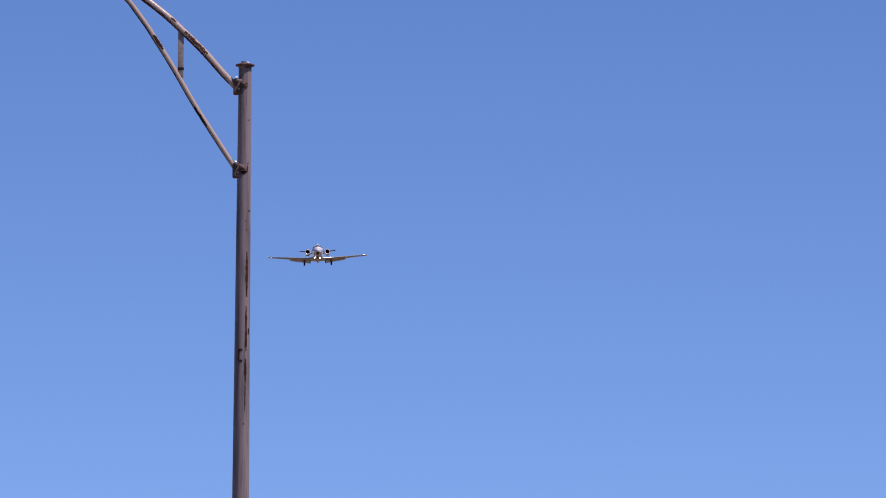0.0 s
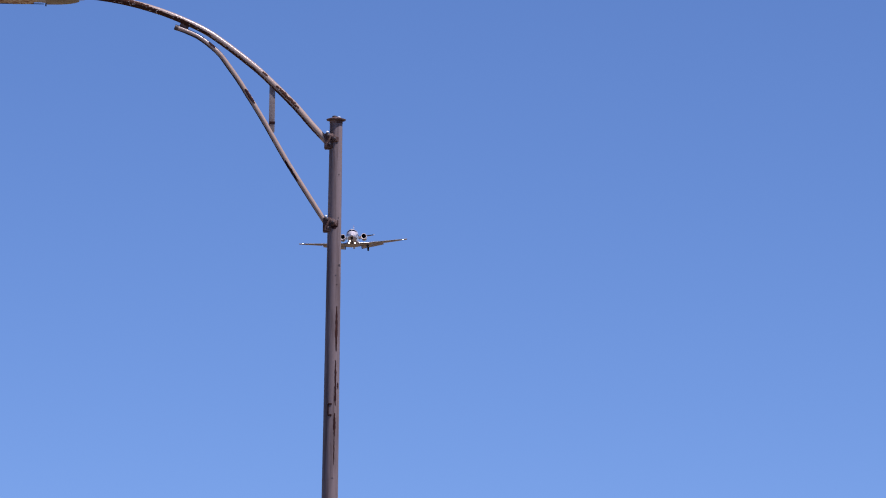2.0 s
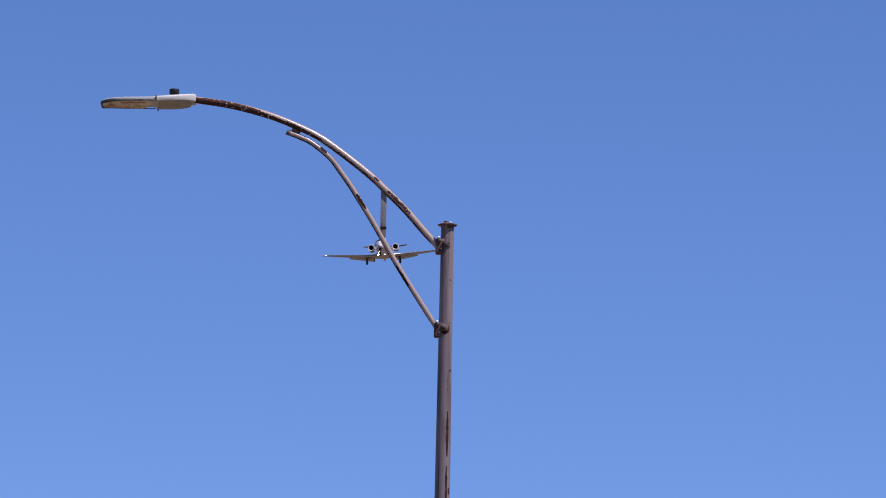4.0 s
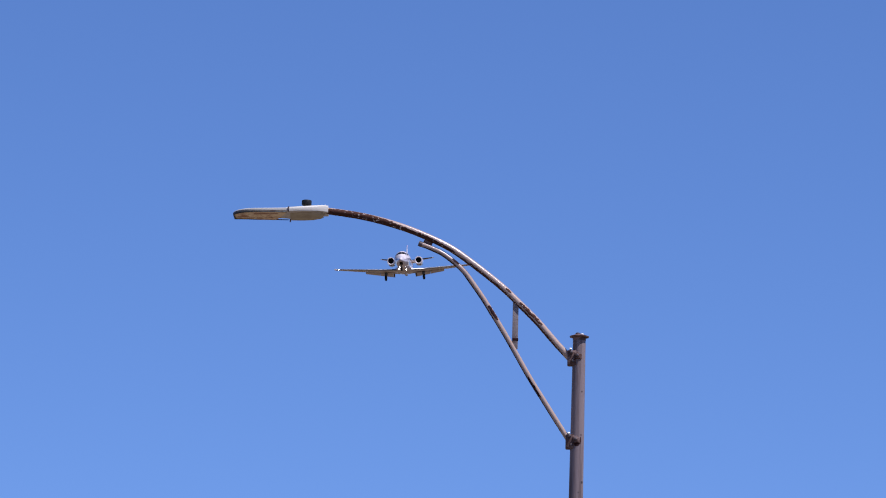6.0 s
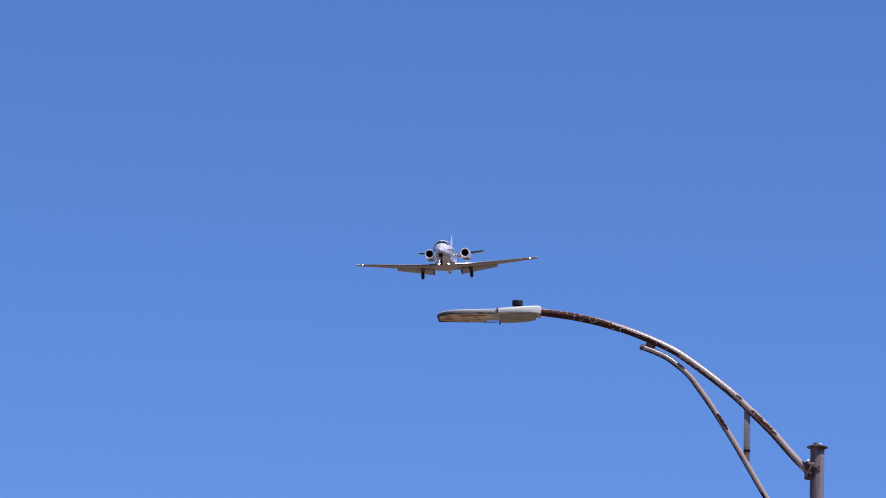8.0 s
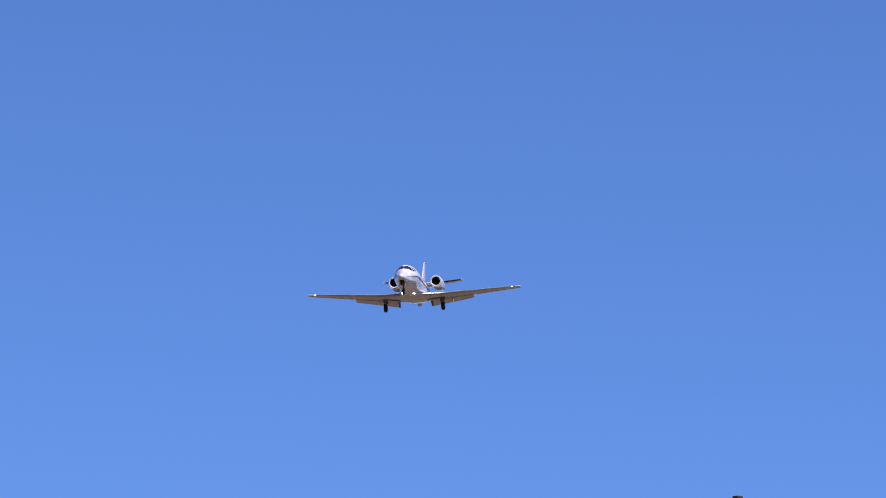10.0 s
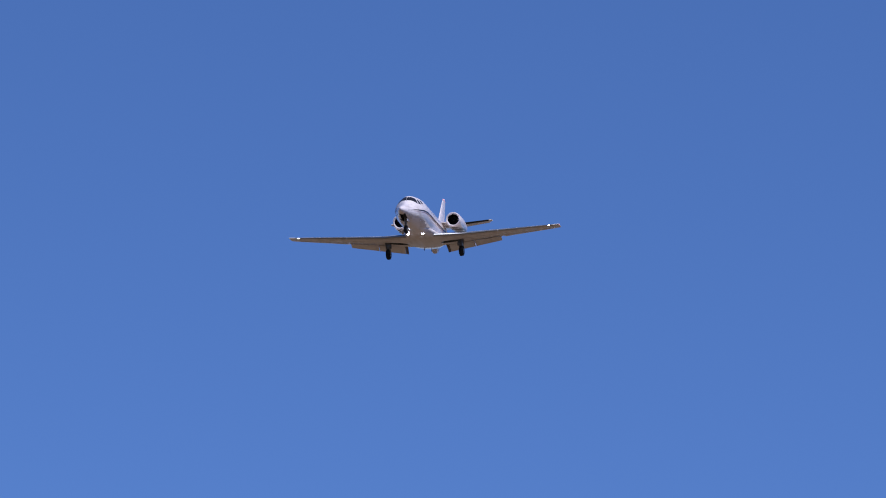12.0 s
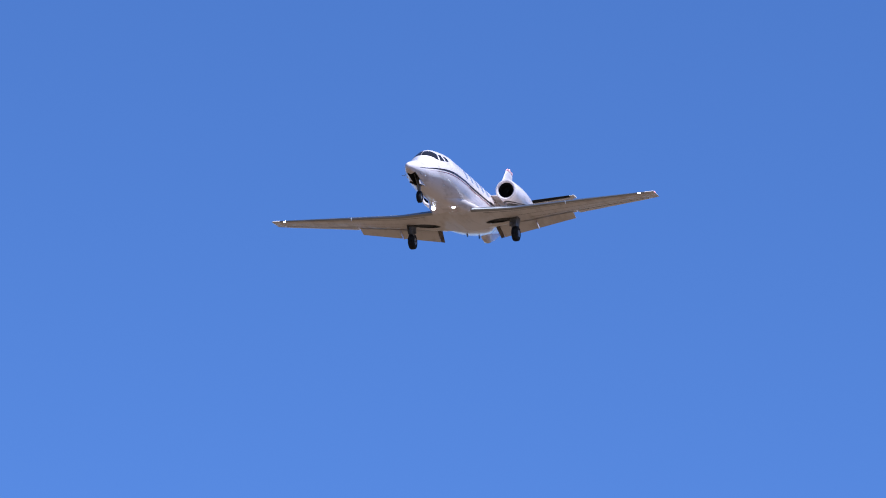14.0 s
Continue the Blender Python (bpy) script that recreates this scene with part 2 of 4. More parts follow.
# pale blue base stands for the sky mirrored in the panes
CABIN_GLASS = surface("sky_tinted_cabin_glass", (0.36, 0.375, 0.435), rough=0.15, grain=0.0, coat=0.4)
FAN = surface("fan_blade_metal", (0.009, 0.009, 0.009), (0.015, 0.015, 0.015), rough=0.8, shine=0.1)
LAMP_LIGHT = glowing("landing_light_glow", (1.0, 0.96, 0.90), 40.0)
TIP_LIGHT = glowing("wing_light_glow", (1.0, 0.96, 0.92), 18)
RED_LIGHT = glowing("red_light_glow", (1.0, 0.10, 0.08), 0.9)
GREEN_LIGHT = glowing("green_light_glow", (0.02, 0.25, 0.16), 0.15)

POLE_PAINT = surface("weathered_pole_paint", (0.248, 0.190, 0.178), (0.14, 0.102, 0.093), scale=34, stretch=(1, 1, 0.045), low=0.44, high=0.66,
                     rough=0.5, rough_other=0.6, grain=0.08, bump=0.12, bump_scale=90, shine=0.12)
ARM_PAINT = surface("worn_arm_paint", (0.43, 0.305, 0.225), (0.0825, 0.033, 0.0195), scale=70, stretch=(0.6, 1, 1), low=0.62, high=0.70,
                    rough=0.24, rough_other=0.7, grain=0.12, bump=0.22, bump_scale=110, shine=0.65, ramp=("X", -1.0, -1.8, 0.03))
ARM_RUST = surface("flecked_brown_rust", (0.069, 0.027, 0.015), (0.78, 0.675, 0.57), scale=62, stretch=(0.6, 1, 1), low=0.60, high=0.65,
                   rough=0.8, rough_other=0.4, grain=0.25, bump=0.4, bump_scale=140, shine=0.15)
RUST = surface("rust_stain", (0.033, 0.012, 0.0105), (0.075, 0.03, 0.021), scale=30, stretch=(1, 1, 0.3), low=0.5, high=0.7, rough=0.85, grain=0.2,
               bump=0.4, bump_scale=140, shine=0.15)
BRACKET_IRON = surface("rusty_cast_bracket", (0.093, 0.045, 0.0315), (0.225, 0.143, 0.112), scale=20, low=0.5, high=0.62, rough=0.75, grain=0.15,
                       bump=0.5, bump_scale=120)
BOLT = surface("dark_bolt_steel", (0.075, 0.06, 0.06), (0.15, 0.105, 0.09), scale=40, rough=0.6, metal=0.4)
ZINC = surface("bright_zinc", (0.82, 0.81, 0.79), (0.62, 0.60, 0.58), scale=30, rough=0.35, metal=0.3)
STRUT_PAINT = surface("strut_plate_paint", (0.27, 0.215, 0.185), (0.16, 0.10, 0.075), scale=22, low=0.52, high=0.64, rough=0.5, grain=0.1, bump=0.3)
HOUSING = surface("grey_lamp_housing", (0.578, 0.525, 0.427), (0.48, 0.435, 0.345), scale=9, low=0.5, high=0.75, rough=0.45, grain=0.04, bump=0.1)
# the tan of light bounced off the ground is put into this colour
DOOR_GREY = surface("bounce_tan_door_underside", (0.45, 0.39, 0.262), (0.375, 0.323, 0.217), scale=12, rough=0.6, grain=0.06, shine=0.15)
LENS = surface("yellowed_lamp_lens", (0.85, 0.69, 0.435), (0.36, 0.19, 0.10), scale=15, stretch=(0.8, 1.3, 1), low=0.45, high=0.60, rough=0.6, grain=0.1, shine=0.1)
LENS_CELL = surface("browned_light_cell", (0.57, 0.36, 0.195), (0.45, 0.277, 0.135), scale=40, rough=0.6, grain=0.1, shine=0.1)
GASKET = surface("black_gasket", (0.03, 0.03, 0.03), rough=0.6)
CELL = surface("black_photocell_plastic", (0.009, 0.009, 0.0105), (0.018, 0.018, 0.018), rough=0.5, shine=0.2)
EARTH = surface("dry_grass_and_soil", (0.115, 0.074, 0.036), (0.08, 0.054, 0.024), scale=0.06, low=0.4, high=0.65, rough=0.95, grain=0.25,
                bump=0.6, bump_scale=2.5)
BOUNCE_ASPHALT = surface("bounce_road_asphalt", (0.14, 0.115, 0.085), (0.11, 0.092, 0.07), scale=0.8, rough=0.9, grain=0.2, bump=0.5, bump_scale=80)


# ---- mesh helpers ----
def part(name, bm, material, parent=None, label="", crease=35):
    bmesh.ops.recalc_face_normals(bm, faces=bm.faces)
    me = bpy.data.meshes.new(name)
    bm.to_mesh(me)
    bm.free()
    me.materials.append(material)
    me.polygons.foreach_set("use_smooth", [True] * len(me.polygons))
    me.set_sharp_from_angle(angle=radians(crease))
    ob = new(name, me)
    ob.parent = parent
    return tagged(ob, label) if label else ob


def mirror(bm, side):
    """Turns a right-hand piece (x > 0) into a left-hand one where side is -1."""
    if side < 0:
        for v in bm.verts:
            v.co.x = -v.co.x
    return bm


def join_rings(bm, rings, closed=True, caps=True):
    """Skins a row of rings; closed: each ring runs round."""
    loops = [[bm.verts.new(p) for p in ring] for ring in rings]
    n = len(loops[0])
    for a, b in zip(loops, loops[1:]):
        for i in range(n if closed else n - 1):
            j = (i + 1) % n
            bm.faces.new((a[i], a[j], b[j], b[i]))
    if caps and closed:
        bm.faces.new(loops[0])
        bm.faces.new(loops[-1])
    return bm


def loft(rings, caps=True):
    return join_rings(bmesh.new(), rings, True, caps)


def tube(points, radius, n=16, bm=None):
    """A round bar along a path; radius: one number or one for each point."""
    bm = bm or bmesh.new()
    pts = [Vector(p) for p in points]
    radii = radius if isinstance(radius, (list, tuple)) else [radius] * len(pts)
    rings, side = [], None
    for i, p in enumerate(pts):
        way = (pts[min(i + 1, len(pts) - 1)] - pts[max(i - 1, 0)]).normalized()
        if side is None:
            side = way.orthogonal().normalized()
        side = (side - way * side.dot(way)).normalized()
        up = way.cross(side)
        rings.append([p + radii[i] * (math.cos(a) * side + math.sin(a) * up) for a in (2 * math.pi * k / n for k in range(n))])
    return join_rings(bm, rings)


def turned(profile, centre, axis, n=32, bm=None, caps=True):
    """A turned shape: profile rows of (along the axis, radius)."""
    bm = bm or bmesh.new()
    axis = Vector(axis).normalized()
    side = axis.orthogonal().normalized()
    up = axis.cross(side)
    c = Vector(centre)
    rings = [[c + axis * a + r * (math.cos(t) * side + math.sin(t) * up) for t in (2 * math.pi * k / n for k in range(n))] for a, r in profile]
    return join_rings(bm, rings, True, caps)


def block(size, m=None, bevel=0.004, bm=None):
    """A box with softened edges, at the pose m."""
    made = bmesh.new()
    bmesh.ops.create_cube(made, size=1.0)
    for v in made.verts:
        v.co = Vector((v.co.x * size[0], v.co.y * size[1], v.co.z * size[2]))
    if bevel:
        bmesh.ops.bevel(made, geom=made.edges[:], offset=bevel, segments=2, profile=0.6, affect="EDGES")
    if m is not None:
        made.transform(m)
    if bm is None:
        return made
    me = bpy.data.meshes.new("joined")
    made.to_mesh(me)
    made.free()
    bm.from_mesh(me)
    bpy.data.meshes.remove(me)
    return bm


def glide(points, steps=6):
    """More points on a smooth line through the points."""
    p = [Vector(q) for q in points]
    p = [2 * p[0] - p[1]] + p + [2 * p[-1] - p[-2]]
    out = []
    for i in range(1, len(p) - 2):
        for k in range(steps):
            t = k / steps
            a, b, c, d = p[i - 1:i + 3]
            out.append(0.5 * (2 * b + (c - a) * t + (2 * a - 5 * b + 4 * c - d) * t * t + (3 * b - a - 3 * c + d) * t ** 3))
    return out + [p[-2]]


def blend(table, at, column):
    """Smooth reading of a table (first column rising) at one place."""
    xs = [row[0] for row in table]
    i = max(0, min(len(xs) - 2, next((k for k in range(len(xs) - 1) if at <= xs[k + 1]), len(xs) - 2)))
    h = xs[i + 1] - xs[i]
    t = max(0.0, min(1.0, (at - xs[i]) / h))
    v = [row[column] for row in table]

    def slope(k):
        if k == 0 or k == len(v) - 1:
            j = 0 if k == 0 else len(v) - 2
            return (v[j + 1] - v[j]) / (xs[j + 1] - xs[j])
        a = (v[k] - v[k - 1]) / (xs[k] - xs[k - 1])
        b = (v[k + 1] - v[k]) / (xs[k + 1] - xs[k])
        return 0.0 if a * b <= 0 else 2 * a * b / (a + b)

    s0, s1 = slope(i) * h, slope(i + 1) * h
    return ((2 * t ** 3 - 3 * t ** 2 + 1) * v[i] + (t ** 3 - 2 * t ** 2 + t) * s0 + (3 * t ** 2 - 2 * t ** 3) * v[i + 1] + (t ** 3 - t ** 2) * s1)


# ---- ground ----
def build_ground():
    bm = bmesh.new()
    n = 48
    rings = [[(r * math.cos(2 * math.pi * k / n), r * math.sin(2 * math.pi * k / n), 0.0) for k in range(n)] for r in (4, 60, 300, 1200, 4600)]
    join_rings(bm, rings, True, False)
    bm.faces.new([bm.verts.new(p) for p in rings[0]])
    bmesh.ops.remove_doubles(bm, verts=bm.verts, dist=0.01)
    tagged(part("ground", bm, EARTH), "dry pale grass and bare soil, flat to the horizon", "ground", kind="structure")
    # unseen road, added to set how much light bounces up onto the lamp
    road = block((22.0, 1600.0, 0.24), Matrix.Translation((-12.0, 300.0, -0.05)), 0.03)
    tagged(part("road", road, BOUNCE_ASPHALT), "unseen grey asphalt road, added to set the light bounced onto the lamp", "road", kind="structure")


build_ground()


# ---- street lamp ----
TOP = 8.897          # height of the pole's cap
POLE_Y = 46.086


def pole_radius(z):
    return 0.0492 + 0.0047 * (TOP - z)


def pole_patch(z0, z1, angle, width, wobble, seed):
    """An uneven stain that lies on the pole, from z0 up to z1, angle in degrees from the front towards the right."""
    rnd = random.Random(seed)
    bm = bmesh.new()
    rows, steps = [], 14
    for i in range(steps + 1):
        z = z0 + (z1 - z0) * i / steps
        w = width * (0.35 + 0.65 * math.sin(math.pi * min(max(i / steps, 0.06), 0.94))) * (1 + wobble * rnd.uniform(-1, 1))
        c = angle + rnd.uniform(-1, 1) * wobble * 5
        rows.append([(c - w / 2 + w * k / 3, z) for k in range(4)])
    loops = [[bm.verts.new(((pole_radius(z) + 0.0012) * math.sin(radians(a)), -(pole_radius(z) + 0.0012) * math.cos(radians(a)), z)) for a, z in row] for row in rows]
    for a, b in zip(loops, loops[1:]):
        for i in range(3):
            bm.faces.new((a[i], a[i + 1], b[i + 1], b[i]))
    return bm


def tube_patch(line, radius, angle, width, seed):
    """An uneven patch on a bent tube; angle in degrees from the front up to the top."""
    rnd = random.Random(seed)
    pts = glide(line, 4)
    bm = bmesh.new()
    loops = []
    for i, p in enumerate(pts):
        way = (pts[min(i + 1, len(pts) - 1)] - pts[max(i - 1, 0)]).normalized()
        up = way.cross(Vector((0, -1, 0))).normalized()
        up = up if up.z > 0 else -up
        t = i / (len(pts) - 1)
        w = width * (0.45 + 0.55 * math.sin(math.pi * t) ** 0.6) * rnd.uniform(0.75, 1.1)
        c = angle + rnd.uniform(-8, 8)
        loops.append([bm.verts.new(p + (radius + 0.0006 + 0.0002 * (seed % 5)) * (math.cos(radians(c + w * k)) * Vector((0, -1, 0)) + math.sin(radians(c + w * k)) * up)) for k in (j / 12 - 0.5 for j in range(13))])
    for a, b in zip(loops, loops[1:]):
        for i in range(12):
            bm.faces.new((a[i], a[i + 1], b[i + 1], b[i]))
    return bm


def build_street_lamp():
    lamp = new("street_lamp")
    lamp.location = (0, POLE_Y, 0)
    tagged(lamp, "rust-stained grey steel street lamp with a curved arm and flat head", "street lamp")

    profile = [(-0.3, pole_radius(-0.3))] + [(z, pole_radius(z)) for z in (0, 2, 4, 6, 8, TOP - 0.02)] + [(TOP - 0.018, 0.046)]
    pole = part("pole", turned(profile, (0, 0, 0), (0, 0, 1), 40), POLE_PAINT, lamp, "weathered mauve-grey pole with rust streaks")
    cap = part("cap", turned([(-0.034, 0.0502), (-0.016, 0.0508), (-0.013, 0.058), (-0.009, 0.0735), (-0.001, 0.0755), (0.002, 0.069), (0.009, 0.048), (0.016, 0.032), (0.020, 0.014), (0.021, 0.001)],
                             (0, 0, TOP - 0.004), (0, 0, 1), 32), BRACKET_IRON, lamp, "flanged rusty pole cap")
    bolt = bmesh.new()
    turned([(0, 0.019), (0.006, 0.018), (0.010, 0.011), (0.011, 0.001)], (-0.012, -0.012, TOP + 0.013), (0, 0, 1), 8, bolt)
    part("cap_bolt", bolt, BOLT, cap)
    part("cap_bolt", turned([(0, 0.014), (0.005, 0.013), (0.008, 0.006), (0.0085, 0.001)], (0.022, -0.03, TOP + 0.008), (0.2, -0.3, 1), 12), ZINC, cap, "bright zinc cap screw")

    # stains, holes and screws on the pole
    for z0, z1, a, w, wob, seed in ((7.08, 7.43, 31, 21, 0.2, 1), (6.80, 7.01, 28, 14, 0.3, 2), (6.66, 6.86, 29, 19, 0.3, 8), (6.42, 6.60, 25, 17, 0.3, 3), (6.20, 6.42, 24, 7, 0.3, 4),
                                    (6.79, 6.84, 52, 16, 0.4, 5), (8.05, 8.10, 28, 12, 0.4, 6), (8.03, 8.06, -4, 60, 0.3, 7)):
        part("rust_streak", pole_patch(z0, z1, a, w, wob, seed), RUST, pole, "dark reddish rust streak")
    for z, a, r in ((8.455, 34, 0.006), (8.118, 34, 0.006), (7.67, 18, 0.005), (7.60, 28, 0.006), (7.75, 52, 0.010), (6.10, 15, 0.006)):
        rr = pole_radius(z)
        way = Vector((math.sin(radians(a)), -math.cos(radians(a)), 0))
        part("screw", turned([(-0.004, r), (0.001, r), (0.002, r * 0.6), (0.0022, 0.0005)], way * rr + Vector((0, 0, z)), way, 10), BOLT, pole)
    ring = bmesh.new()
    for z in (6.67, 6.585):
        block((0.030, 0.008, 0.014), Matrix.Translation((-0.012, -pole_radius(z), z)), 0.003, ring)
    block((0.010, 0.008, 0.085), Matrix.Translation((-0.025, -pole_radius(6.63) + 0.004, 6.628)), 0.003, ring)
    part("old_clip", ring, RUST, pole, "rusty remains of a clip")

    # arm, brace and strut: x and height over the cap
    arm_line = [(-1.985, 0.940), (-1.733, 0.908), (-1.507, 0.858), (-1.28, 0.785), (-1.037, 0.678), (-0.854, 0.559), (-0.632, 0.390), (-0.499, 0.270), (-0.320, 0.096), (-0.187, -0.053), (-0.067, -0.179)]
    arm_pts = glide([(x, 0, TOP + z) for x, z in arm_line], 6)
    arm = part("arm", tube(arm_pts, 0.0268, 20), ARM_PAINT, lamp, "curved steel arm, paint worn, rusted towards the head")
    brace_line = [(-1.246, 0.694), (-1.163, 0.664), (-1.074, 0.623), (-0.986, 0.560), (-0.905, 0.486), (-0.845, 0.407), (-0.759, 0.288), (-0.683, 0.170), (-0.612, 0.058), (-0.542, -0.057), (-0.383, -0.328), (-0.253, -0.531), (-0.073, -0.806)]
    brace_pts = glide([(x, 0, TOP + z) for x, z in brace_line], 5)
    brace = part("brace", tube(brace_pts, 0.0202, 18), ARM_PAINT, lamp, "bent lower brace tube, rust-spotted")
    part("end_plug", tube([(-1.262, 0, TOP + 0.700), (-1.235, 0, TOP + 0.690)], 0.0215, 16), BOLT, brace, "dark open tube end")
    part("joint_plate", block((0.07, 0.014, 0.05), Matrix.Translation((-1.188, 0, TOP + 0.711)) @ Matrix.Rotation(radians(23), 4, "Y"), 0.003), BRACKET_IRON, arm)
    strut = part("strut", block((0.045, 0.012, 0.385), Matrix.Translation((-0.498, -0.004, TOP + 0.078)), 0.002), STRUT_PAINT, lamp, "flat strut plate with flaking paint")
    part("strut_weld", block((0.047, 0.016, 0.022), Matrix.Translation((-0.496, -0.004, TOP - 0.040)), 0.004), RUST, strut)
    # rust patches, and long dark strips along the undersides of brace and arm
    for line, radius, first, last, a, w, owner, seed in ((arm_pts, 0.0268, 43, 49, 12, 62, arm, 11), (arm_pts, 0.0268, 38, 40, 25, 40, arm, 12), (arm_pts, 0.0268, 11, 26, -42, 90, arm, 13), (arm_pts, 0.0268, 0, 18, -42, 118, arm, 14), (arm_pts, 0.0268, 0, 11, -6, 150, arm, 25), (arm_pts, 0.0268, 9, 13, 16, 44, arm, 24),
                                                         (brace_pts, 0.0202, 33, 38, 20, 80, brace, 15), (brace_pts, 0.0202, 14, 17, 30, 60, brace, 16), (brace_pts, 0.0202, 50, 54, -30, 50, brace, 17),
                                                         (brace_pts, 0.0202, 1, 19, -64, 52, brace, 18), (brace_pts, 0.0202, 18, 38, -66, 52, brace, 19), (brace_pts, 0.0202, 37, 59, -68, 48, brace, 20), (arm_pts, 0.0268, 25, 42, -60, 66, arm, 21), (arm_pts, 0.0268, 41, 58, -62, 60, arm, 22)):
        part("rust_and_underside_patch", tube_patch(line[first:last + 1], radius, a, w, seed), ARM_RUST if owner is arm else RUST, owner)

    for z, size in ((-0.178, 0.12), (-0.832, 0.112)):
        zc = TOP + z
        bracket = part("bracket", block((0.075, 0.088, size), Matrix.Translation((-0.052, -0.004, zc)), 0.012), BRACKET_IRON, lamp, "rusty cast pole bracket")
        band = turned([(-0.020, pole_radius(zc) + 0.001), (-0.018, pole_radius(zc) + 0.006), (0.018, pole_radius(zc) + 0.006), (0.020, pole_radius(zc) + 0.001)], (0, 0, zc + 0.01), (0, 0, 1), 32, None, False)
        for f in [f for f in band.faces if f.calc_center_median().x > 0.022]:
            band.faces.remove(f)
        part("clamp_band", band, BRACKET_IRON, bracket)
        part("ear", block((0.036, 0.03, 0.052), Matrix.Translation((-0.012, -0.056, zc + 0.016)) @ Matrix.Rotation(radians(-14), 4, "Y"), 0.008), BRACKET_IRON, bracket)
        for dx, dz in ((-0.060, 0.040), (-0.046, -0.030), (-0.012, 0.014)):
            part("bolt", turned([(0, 0.013), (0.012, 0.013), (0.015, 0.009), (0.016, 0.001)], (dx, -0.048 if dx < -0.02 else -0.070, zc + dz), (0, -1, 0), 6), BOLT, bracket)
        part("nut", turned([(0, 0.010), (0.012, 0.010), (0.014, 0.001)], (-0.066, -0.046, zc + 0.062 * size / 0.12), (0, -0.7, 0.7), 6), ZINC, bracket, "bright zinc nut")

    # head
    sections = [(-2.710, 0.020, 0.896, 0.898), (-2.703, 0.052, 0.898, 0.901), (-2.685, 0.085, 0.899, 0.904), (-2.655, 0.112, 0.899, 0.908), (-2.60, 0.136, 0.899, 0.912), (-2.52, 0.147, 0.899, 0.915), (-2.45, 0.147, 0.899, 0.917), (-2.30, 0.147, 0.899, 0.922),
                (-2.265, 0.147, 0.894, 0.929), (-2.18, 0.146, 0.901, 0.940), (-2.10, 0.140, 0.908, 0.951), (-2.04, 0.118, 0.914, 0.960), (-2.00, 0.086, 0.917, 0.966), (-1.972, 0.058, 0.918, 0.966)]
    rings = []

    def near(x):
        """How much broader the head is towards the viewer's side."""
        return 1 + 0.34 * max(0.0, min(1.0, (-2.06 - x) / 0.2))

    for x, w, zb, zt in sections:
        ring_pts = []
        for k in range(36):
            a = 2 * math.pi * k / 36
            c, s = math.cos(a), math.sin(a)
            e = 0.24 if s > 0 else 0.12
            crown = 0.008 * (1 - abs(c) ** 2) if s > 0 else 0
            ring_pts.append((x, (w * near(x) if c < 0 else max(w, 0.128)) * math.copysign(abs(c) ** e, c), TOP + (zb + zt) / 2 + (zt - zb) / 2 * math.copysign(abs(s) ** e, s) + crown))
        rings.append(ring_pts)
    head = part("lamp_head", loft(rings), HOUSING, lamp, "flat pale-grey LED lamp head with a yellowed lens")
    floor_z, lens_z = TOP + 0.889, TOP + 0.893
    lens_rows = [(-2.700, 0.046), (-2.680, 0.082), (-2.650, 0.107), (-2.595, 0.130), (-2.52, 0.141), (-2.45, 0.142), (-2.34, 0.142), (-2.285, 0.142)]
    lens = loft([[(x, -w * 1.34 - 0.003, lens_z - 0.006), (x, -w * 0.7, lens_z - 0.011), (x, w * 0.5, lens_z - 0.011), (x, max(w, 0.120), lens_z - 0.006), (x, max(w, 0.120), lens_z + 0.004), (x, -w * 1.34 - 0.003, lens_z + 0.005)] for x, w in lens_rows])
    for v in lens.verts:
        # the far half of the lens ends sooner: a slanting edge
        if v.co.x > -2.44:
            v.co.x -= (v.co.y + 0.195) / 0.337 * 0.10 * (v.co.x + 2.44) / 0.155
    glass = part("lens", lens, LENS, head, "yellow-brown lamp lens")
    rim = bmesh.new()
    edge = [(x, -w * 1.34 - 0.008, lens_z - 0.005) for x, w in lens_rows[:0:-1]] + [(x, -w * 1.34 - 0.003, lens_z - 0.004) for x, w in lens_rows[:1]] + [(x, max(w, 0.120) + 0.003, lens_z - 0.004) for x, w in lens_rows]
    tube(edge, [0.003, 0.003, 0.003, 0.004, 0.006, 0.009, 0.010, 0.010, 0.010, 0.009, 0.008, 0.006, 0.005, 0.004, 0.0035, 0.003], 8, rim)
    part("gasket", rim, GASKET, head, "black gasket round the lens")
    rnd = random.Random(5)
    for i in range(8):
        for j in range(1, 4):
            c = (-2.63 + 0.036 * i + rnd.uniform(-0.009, 0.009), -0.09 + 0.06 * j + rnd.uniform(-0.012, 0.012), lens_z - 0.0095)
            cell = turned([(0.004, 0.010), (-0.002, 0.009), (-0.0024, 0.0006)], (0, 0, 0), (0, 0, 1), 8)
            cell.transform(Matrix.Translation(c) @ Matrix.Diagonal((1.7, 1.0, 1.0, 1)))
            part("light_cell", cell, LENS_CELL, glass)
    door_rows = [(-2.262, 0.136), (-2.16, 0.134), (-2.09, 0.122), (-2.04, 0.100), (-2.01, 0.070)]
    door = loft([[(x, -w, floor_z + 0.010 + k), (x, -w * 0.8, floor_z - 0.004 + k), (x, -w * 0.5, floor_z - 0.013 + k), (x, w * 0.6, floor_z - 0.014 + k), (x, w, floor_z - 0.006 + k), (x, w, floor_z + 0.026 + k), (x, -w, floor_z + 0.026 + k)]
                 for k, (x, w) in zip((0, 0.001, 0.004, 0.009, 0.016), door_rows)])
    part("driver_door", door, DOOR_GREY, head)
